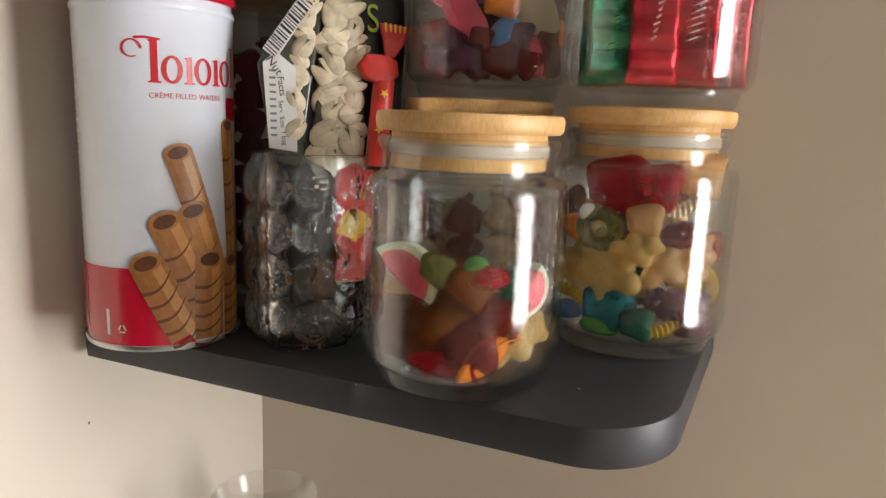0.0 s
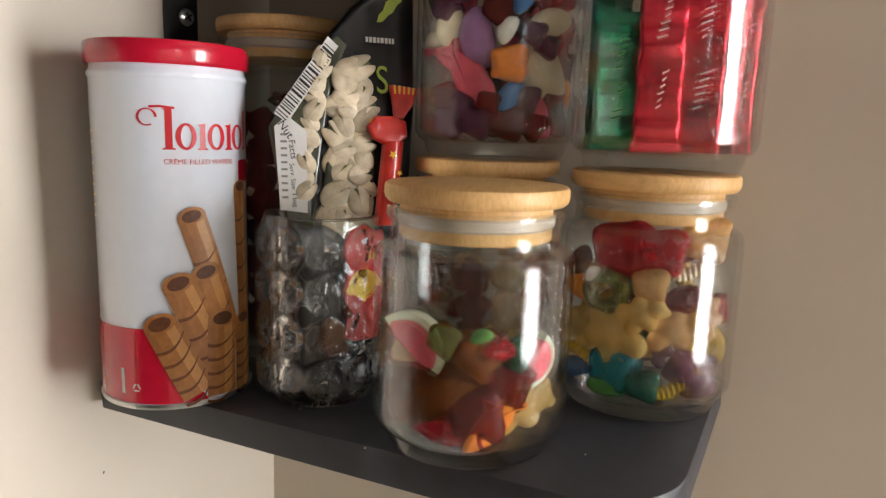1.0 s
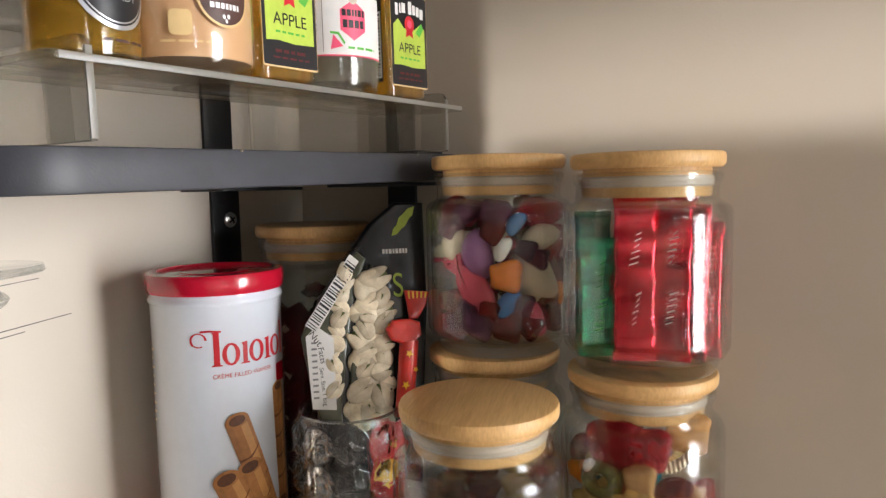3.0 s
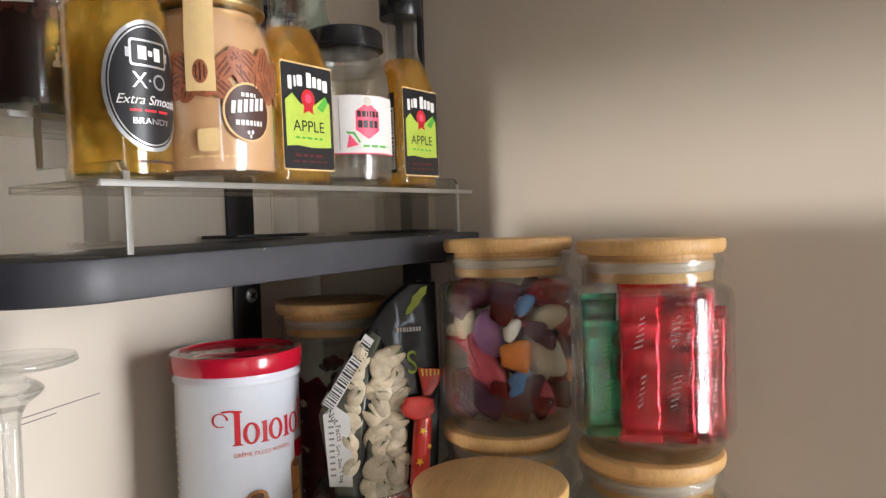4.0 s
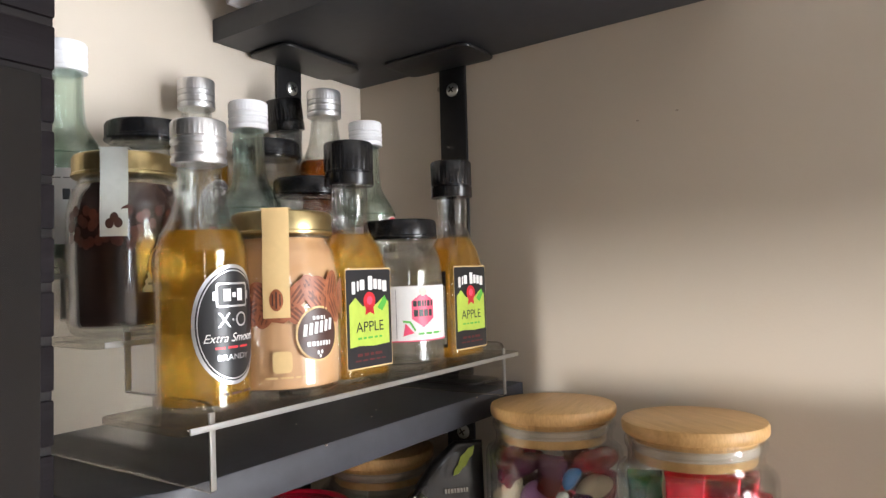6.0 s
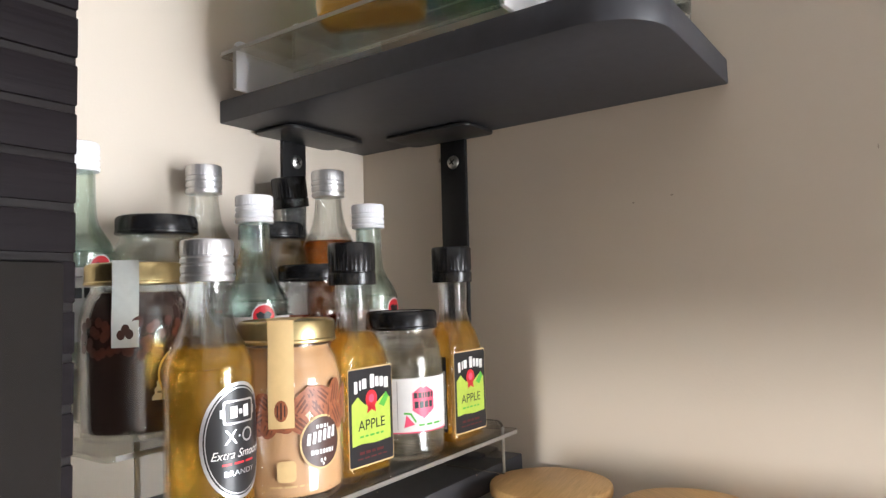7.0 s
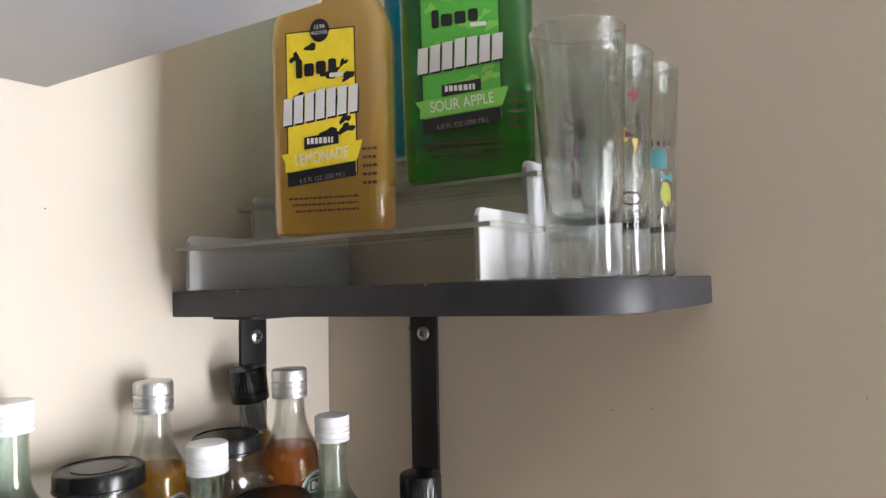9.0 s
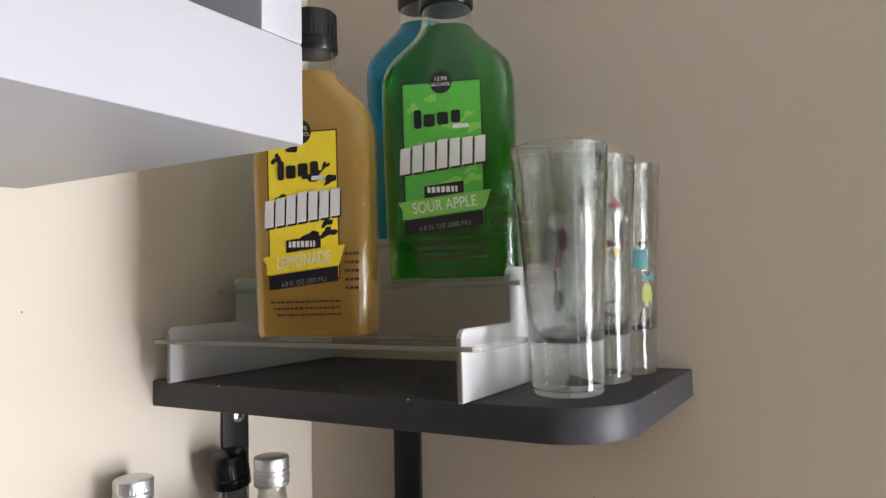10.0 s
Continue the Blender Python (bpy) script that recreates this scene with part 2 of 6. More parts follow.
def block(sx, sy, sz, bevel=0.0, seg=2, base=True):
    """A box, its base at z = 0, with rounded edges."""
    bm = bmesh.new()
    bmesh.ops.create_cube(bm, size=1)
    bmesh.ops.scale(bm, vec=(sx, sy, sz), verts=bm.verts)
    if base:
        bmesh.ops.translate(bm, vec=(0, 0, sz / 2), verts=bm.verts)
    if bevel:
        bmesh.ops.bevel(bm, geom=bm.edges[:], offset=bevel, segments=seg, profile=0.5, affect="EDGES")
    return bm


def span(x0, x1, y0, y1, z0, z1, bevel=0.0):
    bm = block(x1 - x0, y1 - y0, z1 - z0, bevel)
    bmesh.ops.translate(bm, vec=((x0 + x1) / 2, (y0 + y1) / 2, z0), verts=bm.verts)
    return bm


def plate(outline, thick, bevel=0.0, seg=2):
    """A flat board from an outline of (x, y), base at z = 0."""
    bm = bmesh.new()
    face = bm.faces.new([bm.verts.new((x, y, 0)) for x, y in outline])
    up = bmesh.ops.extrude_face_region(bm, geom=[face])
    bmesh.ops.translate(bm, vec=(0, 0, thick), verts=[v for v in up["geom"] if isinstance(v, bmesh.types.BMVert)])
    bmesh.ops.recalc_face_normals(bm, faces=bm.faces)
    if bevel:
        rim = [e for e in bm.edges if abs(e.verts[0].co.z - e.verts[1].co.z) < 1e-6]
        bmesh.ops.bevel(bm, geom=rim, offset=bevel, segments=seg, profile=0.5, affect="EDGES")
    return bm


def arc(cx, cy, r, a0, a1, n=8):
    return [(cx + r * math.cos(radians(a0 + (a1 - a0) * i / n)), cy + r * math.sin(radians(a0 + (a1 - a0) * i / n))) for i in range(n + 1)]


def rounded(w, h, r, n=5, cx=0.0, cy=0.0):
    x, y = w / 2 - r, h / 2 - r
    pts = arc(x, y, r, 0, 90, n) + arc(-x, y, r, 90, 180, n) + arc(-x, -y, r, 180, 270, n) + arc(x, -y, r, 270, 360, n)
    return [(cx + a, cy + b) for a, b in pts]


def loft(sections):
    """A closed solid through rings of equal length [(x, y, z), ...]."""
    bm = bmesh.new()
    rings = [[bm.verts.new(p) for p in ring] for ring in sections]
    n = len(rings[0])
    for a, b in zip(rings, rings[1:]):
        for i in range(n):
            bm.faces.new((a[i], a[(i + 1) % n], b[(i + 1) % n], b[i]))
    bm.faces.new(rings[0])
    bm.faces.new(rings[-1])
    bmesh.ops.recalc_face_normals(bm, faces=bm.faces)
    return bm


# printed surfaces: outlines in (u to the right, v up), laid on a round or flat side


def on_round(r, facing):
    a0 = radians(facing)
    return lambda u, v, d: ((r + d) * math.cos(a0 + u / r), (r + d) * math.sin(a0 + u / r), v)


def on_flat(ox, oy, facing):
    a0 = radians(facing)
    n, t = (math.cos(a0), math.sin(a0)), (-math.sin(a0), math.cos(a0))
    return lambda u, v, d: (ox + n[0] * d + t[0] * u, oy + n[1] * d + t[1] * u, v)


def printed(name, outlines, place, mat, parent, lift=0.0003, step=0.003, label=""):
    bm = bmesh.new()
    for o in outlines:
        try:
            bm.faces.new([bm.verts.new((u, v, 0)) for u, v in o])
        except ValueError:
            pass
    us = [v.co.x for v in bm.verts]
    bmesh.ops.triangulate(bm, faces=bm.faces[:])
    if step:
        k = math.floor(min(us) / step) + 1
        while k * step < max(us):
            bmesh.ops.bisect_plane(bm, geom=bm.verts[:] + bm.edges[:] + bm.faces[:], plane_co=(k * step, 0, 0), plane_no=(1, 0, 0))
            k += 1
    for v in bm.verts:
        v.co = place(v.co.x, v.co.y, lift)
    bmesh.ops.recalc_face_normals(bm, faces=bm.faces)
    return part(name, bm, mat, parent, label)


def printed_each(name, outlines, place, mat, parent, lift=0.0003, step=0.003, label=""):
    """Like printed, each shape a part of its own."""
    return [printed(name, [o], place, mat, parent, lift + 0.000004 * k, step, label) for k, o in enumerate(outlines)]


def lettered(name, words, size, u, v, place, mat, parent, lift=0.0006, slant=0.0, stretch=1.0, turn=0.0, align="CENTER"):
    """Words in the built-in font, centred on (u, v)."""
    curve = bpy.data.curves.new("words", "FONT")
    curve.body, curve.size, curve.align_x, curve.align_y, curve.shear = words, size, align, "CENTER", slant
    tmp = new("words", curve)
    me = bpy.data.meshes.new_from_object(tmp.evaluated_get(bpy.context.evaluated_depsgraph_get()))
    bpy.data.objects.remove(tmp)
    bpy.data.curves.remove(curve)
    bm = bmesh.new()
    bm.from_mesh(me)
    bpy.data.meshes.remove(me)
    c, s = math.cos(radians(turn)), math.sin(radians(turn))
    for w in bm.verts:
        x, y = w.co.x * stretch, w.co.y
        w.co = place(u + x * c - y * s, v + x * s + y * c, lift)
    return part(name, bm, mat, parent)


def rect(u0, v0, u1, v1):
    return [(u0, v0), (u1, v0), (u1, v1), (u0, v1)]


def oval(u, v, a, b=None, n=28):
    b = b or a
    return [(u + a * math.cos(math.tau * i / n), v + b * math.sin(math.tau * i / n)) for i in range(n)]


def bars(u0, u1, v, h, seed, gap=0.0012, wmin=0.002, wmax=0.006):
    """A line of unreadable small print as plain bars."""
    rnd, out, u = random.Random(seed), [], u0
    while u < u1:
        w = min(rnd.uniform(wmin, wmax), u1 - u)
        if w > 0.0006:
            out.append(rect(u, v - h / 2, u + w, v + h / 2))
        u += w + gap
    return out

# ---- the place ----
CHIP = material("bare_wood_chip", (0.55, 0.47, 0.36), 0.7, scale=300, vary=0.2)
SH1, SH2, SH3 = 1.387, 1.6510, 1.932      # tops of the three shelves
SAG1 = 2.5                                # degrees by which the lower shelf hangs to the front
SAG = 1.0                                 # degrees by which the middle shelf hangs


def bar_wall(name, x0, x1, y0, y1, z0, z1, mat=WALL, label="plain painted wall"):
    ob = new(name, mesh_of(name, span(x0, x1, y0, y1, z0, z1), mat))
    return tagged(ob, label, "wall", kind="structure")


bar_wall("wall_north", -2.6, 1.6, 0.0, 0.12, 0, 2.6, label="bright off-white painted wall with faint pencil lines")
bar_wall("wall_east", 0.0, 0.10, -0.95, 0.0, 0, 2.6, label="beige painted wall with fine roller texture")
# unseen west wall in four pieces, round the added opening for the sun band
bar_wall("wall_west_north", -2.72, -2.6, W2_Y + W2_W / 2, 0.12, 0, 2.6, DIMBOUNCE)
bar_wall("wall_west_south", -2.72, -2.6, -2.32, W2_Y - W2_W / 2, 0, 2.6, DIMBOUNCE)
bar_wall("wall_west_below", -2.72, -2.6, W2_Y - W2_W / 2, W2_Y + W2_W / 2, 0, W2_Z - W2_H / 2, DIMBOUNCE)
bar_wall("wall_west_above", -2.72, -2.6, W2_Y - W2_W / 2, W2_Y + W2_W / 2, W2_Z + W2_H / 2, 2.6, DIMBOUNCE)
bar_wall("wall_far_east", 1.6, 1.72, -2.32, 0.12, 0, 2.6, DIMBOUNCE)
wy0, wy1 = WIN_Y - 0.12, WIN_Y
wx0, wx1, wz0, wz1 = WIN_X - WIN_W / 2, WIN_X + WIN_W / 2, WIN_Z - WIN_H / 2, WIN_Z + WIN_H / 2
vx0, vx1, vz0, vz1 = V_X - V_W / 2, V_X + V_W / 2, V_Z - V_H / 2, V_Z + V_H / 2
bar_wall("wall_south_end", -2.6, vx0, wy0, wy1, 0, 2.6, DIMBOUNCE)
bar_wall("wall_south_left", vx1, wx0, wy0, wy1, 0, 2.6, DIMBOUNCE)
bar_wall("wall_south_sill", vx0, vx1, wy0, wy1, 0, vz0, DIMBOUNCE)
bar_wall("wall_south_head", vx0, vx1, wy0, wy1, vz1, 2.6, DIMBOUNCE)
bar_wall("wall_south_right", wx1, 1.6, wy0, wy1, 0, 2.6, DIMBOUNCE)
bar_wall("wall_south_below", wx0, wx1, wy0, wy1, 0, wz0, DIMBOUNCE)
bar_wall("wall_south_above", wx0, wx1, wy0, wy1, wz1, 2.6, DIMBOUNCE)
tagged(new("floor", mesh_of("floor", span(-2.72, 1.72, -2.32, 0.12, -0.1, 0.0), FLOOR)), "dark wooden floor", "floor", kind="structure")
tagged(new("ceiling", mesh_of("ceiling", span(-2.72, 1.72, -2.32, 0.12, 2.6, 2.7), CEIL)), "plain white ceiling", "ceiling", kind="structure")


# out of view, added to block the sun and dim wall_east below the band
bar_wall("wall_partition", -0.80, -0.72, -1.60, -0.30, 0, 1.715, BLOCKWOOD, "unseen light brown low partition added to block low light")
# added out of view: carries the glassware, pale so it reflects light upwards
tagged(new("counter", mesh_of("counter", span(-0.71, -0.002, -0.30, -0.002, 0, 1.16, 0.002), COUNTERTOP)), "unseen pale counter added under the glassware, bounces light up", "counter", kind="structure")


OUTDOORS = bpy.data.materials.new("bright_outdoors")
OUTDOORS.use_nodes = True
OUTDOORS.node_tree.nodes["Principled BSDF"].inputs["Base Color"].default_value = (0.5, 0.55, 0.6, 1)
OUTDOORS.node_tree.nodes["Principled BSDF"].inputs["Emission Color"].default_value = (0.82, 0.91, 1.0, 1)
OUTDOORS.node_tree.nodes["Principled BSDF"].inputs["Emission Strength"].default_value = 5.0
tagged(new("backdrop", mesh_of("backdrop", span(-2.6, 1.8, -2.95, -2.90, 0.3, 2.9), OUTDOORS)), "bright daylight outside the window", "backdrop", kind="structure")


def window(name, x0, x1, z0, z1):
    """A plain white frame round one tall pane."""
    root = tagged(new(name), "daylit window with plain white frame", "window", kind="structure")
    y0, y1 = WIN_Y + 0.03, WIN_Y + 0.06
    for x in (x0 + 0.02, x1 - 0.02):
        part("frame_post", span(x - 0.02, x + 0.02, y0, y1, z0, z1, 0.003), WHPL, root)
    for z in (z0 + 0.02, z1 - 0.02):
        part("frame_rail", span(x0 + 0.04, x1 - 0.04, y0, y1 - 0.002, z - 0.02, z + 0.02, 0.003), WHPL, root)


window("window_1", wx0, wx1, wz0, wz1)
window("window_2", vx0, vx1, vz0, vz1)


def shelf_outline(along, deep, corner):
    """Back corner at (0, 0), reaching along -y and deep in -x; the free front corner is rounded."""
    return [(0, 0), (-deep, 0)] + arc(-deep + corner, -along + corner, corner, 180, 270, 10) + [(0, -along)]


def shelf(m, mirrored, label, thick, along=0.334):
    o = shelf_outline(along, 0.163, 0.040)
    if mirrored:
        o = [(y, x) for x, y in o][::-1]
    root = thing("corner_shelf", m, label, "shelf", "corner shelves")
    part("board", plate(o, thick, 0.0012), SHELF, root)
    rnd = random.Random(int(thick * 1e5))
    for k in range(3):                      # chipped paint along the edges
        x, y = rnd.choice([(-0.1634, rnd.uniform(-0.27, -0.01)), (rnd.uniform(-0.11, -0.02), -along - 0.0004)])
        if mirrored:
            x, y = y, x
        chip = part("paint_chip", block(rnd.uniform(0.0006, 0.0016), rnd.uniform(0.0006, 0.0014), rnd.uniform(0.0005, 0.001), 0.0002, 1), CHIP, root)
        chip.matrix_basis = pose(x, y, thick - 0.0012)
    for k in range(9):                      # dust specks on the top
        u, v = rnd.uniform(-0.15, -0.01), rnd.uniform(-0.30, -0.02)
        speck = part("dust_speck", block(0.0007, 0.0006, 0.0003), CHIP, root)
        speck.matrix_basis = pose(*((v, u) if mirrored else (u, v)), thick, 0, 0, 40 * k)
    return root


shelf(pose(0, -0.010, SH1 - 0.0185 + 0.0035) @ pose(0, 0, 0, -2.0, -SAG1), False, "charcoal painted wooden corner shelf holding candy jars", 0.0185)
shelf(pose(0, 0, SH2 - 0.018) @ pose(0, 0, 0, 0, -SAG), True, "charcoal painted wooden corner shelf with liquor miniatures", 0.018)
TOP3 = pose(0, 0, SH3 - 0.0022) @ pose(0, 0, 0, -0.85)      # the upper shelf rises a little along the beige wall
shelf(TOP3 @ pose(0, 0, -0.018), False, "charcoal painted wooden corner shelf with tall shot glasses", 0.018, 0.331)


def bracket(m, drop, label, screw_at=(0.003, -0.024)):
    """A flat bar on the wall that carries a shelf by a flange. Local x: along the wall, -y: into the room, z = 0 under the board."""
    root = thing("shelf_bracket", m, label, "bracket", "shelf brackets")
    bm = block(0.026, 0.0035, drop, 0.0008)
    bmesh.ops.translate(bm, vec=(0, -0.00175, -drop), verts=bm.verts)
    part("bar", bm, BLACK, root)
    bm = plate(rounded(0.085, 0.045, 0.008), 0.0025, 0.0006)
    bmesh.ops.translate(bm, vec=(0, -0.0235, -0.0026), verts=bm.verts)
    part("flange", bm, BLACK, root)
    bm = plate(rounded(0.080, 0.040, 0.008), 0.0025, 0.0006)
    bmesh.ops.translate(bm, vec=(0, -0.021, -drop + 0.0004), verts=bm.verts)
    part("foot", bm, BLACK, root)
    screw = part("screw", lathe([(0, 0), (0.0058, 0), (0.0055, 0.001), (0.004, 0.002), (0.0, 0.0024)], 24), STEEL, root, "zinc screw head")
    screw.matrix_basis = pose(screw_at[0], -0.0035, screw_at[1], 90)
    slot = part("slot", block(0.006, 0.0012, 0.0006), BLACK, screw)
    slot.matrix_basis = pose(0, 0, 0.0021, 0, 0, 35)
    slot2 = part("slot", block(0.006, 0.0012, 0.0006), BLACK, screw)
    slot2.matrix_basis = pose(0, 0, 0.0021, 0, 0, 125)
    return root


bracket(pose(-0.0905, 0, SH3 - 0.0207), 0.2603, "black steel bracket bar screwed to the bright wall", (0.002, -0.0185))
bracket(pose(0, -0.1055, SH3 - 0.0192, 0, 0, -90), 0.2618, "black steel bracket bar screwed to the beige wall", (0.0005, -0.0212))
bracket(pose(-0.0865, 0, SH2 - 0.0208), 0.2425, "black steel bracket bar behind the wafer tin")
bracket(pose(0, -0.1055, SH2 - 0.0195, 0, 0, -90), 0.2405, "black steel bracket bar behind the snack bag")

# ---- lower shelf: tin, jars, tumbler with snacks ----


def shelf1_z(x, y):
    return SH1 + 0.0038 - 0.0349 * (y + 0.010) + math.tan(radians(SAG1)) * x


JAR_H, JAR_LID = 0.1158, 0.0070


def candy_jar(x, y, z, label, turn=0.0, more=0.0):
    """A clear jar with a moulded foot and shoulder and a bamboo stopper lid."""
    root = thing("candy_jar", pose(x, y, z, 0, 0, turn), label, "jar", "candy jars")
    outer = [(0.034, 0), (0.0385, 0.0012), (0.0400, 0.005), (0.0408, 0.0085), (0.0440, 0.0105), (0.0462, 0.0145), (0.0465, 0.020),
             (0.0465, 0.0875), (0.0462, 0.0905), (0.0452, 0.0930), (0.0436, 0.0945), (0.0412, 0.0955), (0.0396, 0.0968), (0.0393, 0.099), (0.0393, 0.105), (0.0404, 0.1065),
             (0.0413, 0.1085), (0.0412, 0.1110), (0.0400, 0.1122)]
    outer = [(r, h + (more if h > 0.05 else 0)) for r, h in outer]
    part("glass_body", lathe(shell(outer, 0.0028, 0.0095), 72), GLASS, root, "clear glass")
    lid = part("lid", lathe([(0, JAR_H - 0.0015), (0.0405, JAR_H - 0.0015), (0.0420, JAR_H), (0.0424, JAR_H + 0.002), (0.0424, JAR_H + 0.0050),
                             (0.0418, JAR_H + 0.0064), (0.0405, JAR_H + JAR_LID), (0, JAR_H + JAR_LID)], 72), WOOD, root, "round bamboo lid")
    part("stopper", lathe([(0, 0.0985), (0.0345, 0.0985), (0.0352, 0.0995), (0.0352, JAR_H - 0.0015), (0, JAR_H - 0.0015)], 64), WOOD, lid)
    part("seal_ring", lathe([(0.0352, 0.1040), (0.0363, 0.1050), (0.0363, 0.1090), (0.0352, 0.1100), (0.0352, 0.1040)], 64), SEAL, lid, "pale silicone seal")
    for o in (lid,):
        o.matrix_basis = pose(0, 0, more)
    return root


JA = (-0.1325, -0.241, shelf1_z(-0.1325, -0.241))
JB = (-0.0495, -0.304, shelf1_z(-0.0495, -0.304))
JF = (-0.0495, -0.208, shelf1_z(-0.0495, -0.208))
JE = (-0.062, -0.068, shelf1_z(-0.062, -0.068))
F_MORE, E_MORE = 0.0055, 0.090
JC = (-0.0495, -0.2125, JF[2] + JAR_H + JAR_LID + F_MORE)
JD = (-0.0495, -0.306, JB[2] + JAR_H + JAR_LID)
candy_jar(*JA, "clear glass jar with bamboo lid, part full of gummies", 20)
candy_jar(*JB, "clear glass jar with bamboo lid, sugared gummy bears inside", 70)
candy_jar(*JF, "clear glass jar with bamboo lid standing under another jar", 40, F_MORE)
candy_jar(*JC, "clear glass jar with bamboo lid, full of mixed gummies", 10)
candy_jar(*JD, "clear glass jar with bamboo lid holding wrapped mints", 55)
candy_jar(*JE, "tall dark filled glass jar with bamboo lid near the corner", 30, E_MORE)


TIN_R, TIN_H = 0.0402, 0.1815


def wafer_tin(x, y, z, facing):
    root = thing("wafer_tin", pose(x, y, z), "tall white and red wafer tin with red lid", "tin")
    part("body", lathe([(0, 0.001), (TIN_R - 0.001, 0.001), (TIN_R, 0.003), (TIN_R, TIN_H - 0.0085), (TIN_R + 0.0003, TIN_H - 0.0080), (TIN_R + 0.0009, TIN_H - 0.0070), (TIN_R + 0.0009, TIN_H - 0.0055), (TIN_R - 0.0002, TIN_H - 0.0040), (TIN_R - 0.0006, TIN_H - 0.002), (TIN_R - 0.0006, TIN_H), (0, TIN_H)], 96), TINWHITE, root, "white printed tinplate")
    part("base_rim", lathe([(TIN_R - 0.002, 0), (TIN_R + 0.0008, 0), (TIN_R + 0.0012, 0.0012), (TIN_R + 0.0006, 0.0026), (TIN_R - 0.002, 0.0026), (TIN_R - 0.002, 0)], 96), STEEL, root, "bare steel rim")
    lid = part("lid", lathe([(0, TIN_H - 0.0015), (TIN_R + 0.0012, TIN_H - 0.0015), (TIN_R + 0.0020, TIN_H), (TIN_R + 0.0020, TIN_H + 0.0085), (TIN_R + 0.0012, TIN_H + 0.0102),
                            (TIN_R - 0.0010, TIN_H + 0.0108), (TIN_R - 0.0034, TIN_H + 0.0100), (TIN_R - 0.0045, TIN_H + 0.0088), (TIN_R - 0.010, TIN_H + 0.0088), (TIN_R - 0.011, TIN_H + 0.0094), (0, TIN_H + 0.0094)], 96), TINRED, root, "red plastic lid")
    return root, lid


tin, tin_lid = wafer_tin(-0.1475, -0.0595, shelf1_z(-0.1475, -0.0595) + 0.0008, 0)


def tumbler(x, y, z):
    """A cut glass with rows of round hollows."""
    root = thing("cut_glass_tumbler", pose(x, y, z), "clear cut-glass tumbler with rows of round bosses", "glass")
    R, H, rows, cols, N = 0.0325, 0.101, 4, 9, 14
    bm = bmesh.new()
    nu, nv = cols * N, rows * N
    grid = []
    for j in range(nv + 1):
        v = H * (0.04 + 0.93 * j / nv)
        ring = []
        for i in range(nu):
            a = math.tau * i / nu
            cu, cv = (i % N) / N - 0.5, (j % N) / N - 0.5
            d = math.hypot(cu, cv) / 0.46
            star = 0.0014 * math.cos(8 * math.atan2(cv, cu)) * max(0, 1 - d) * (d > 0.1)
            r = R + (0.0034 * math.sqrt(max(0, 1 - d * d)) - 0.0018 * max(0, 1 - 2.2 * d) if d < 1 else -0.0008) + star
            if j in (0, nv):
                r = R - 0.0005
            ring.append(bm.verts.new((r * math.cos(a), r * math.sin(a), v)))
        grid.append(ring)
    for a, b in zip(grid, grid[1:]):
        for i in range(nu):
            bm.faces.new((a[i], a[(i + 1) % nu], b[(i + 1) % nu], b[i]))
    rim = [bm.verts.new(((R - 0.001) * math.cos(math.tau * i / nu), (R - 0.001) * math.sin(math.tau * i / nu), H)) for i in range(nu)]
    inn = [bm.verts.new(((R - 0.003) * math.cos(math.tau * i / nu), (R - 0.003) * math.sin(math.tau * i / nu), H)) for i in range(nu)]
    low = [bm.verts.new(((R - 0.0045) * math.cos(math.tau * i / nu), (R - 0.0045) * math.sin(math.tau * i / nu), 0.009)) for i in range(nu)]
    foot = [bm.verts.new(((R - 0.004) * math.cos(math.tau * i / nu), (R - 0.004) * math.sin(math.tau * i / nu), 0)) for i in range(nu)]
    for a, b in ((grid[-1], rim), (rim, inn), (inn, low), (foot, grid[0])):
        for i in range(nu):
            bm.faces.new((a[i], a[(i + 1) % nu], b[(i + 1) % nu], b[i]))
    bm.faces.new(low)
    bm.faces.new(foot)
    bmesh.ops.recalc_face_normals(bm, faces=bm.faces)
    part("cut_body", bm, CUTGLASS, root)
    part("rim", lathe([(R - 0.0028, H + 0.0001), (R - 0.0026, H + 0.0010), (R - 0.0020, H + 0.0013), (R - 0.0014, H + 0.0010), (R - 0.0012, H + 0.0001), (R - 0.0028, H + 0.0001)], 72), CUTGLASS, root, "smooth polished rim")
    return root


TB = (-0.1165, -0.1400, shelf1_z(-0.1165, -0.140))
tumbler(*TB)

# ---- middle shelf: acrylic riser with liquor miniatures ----


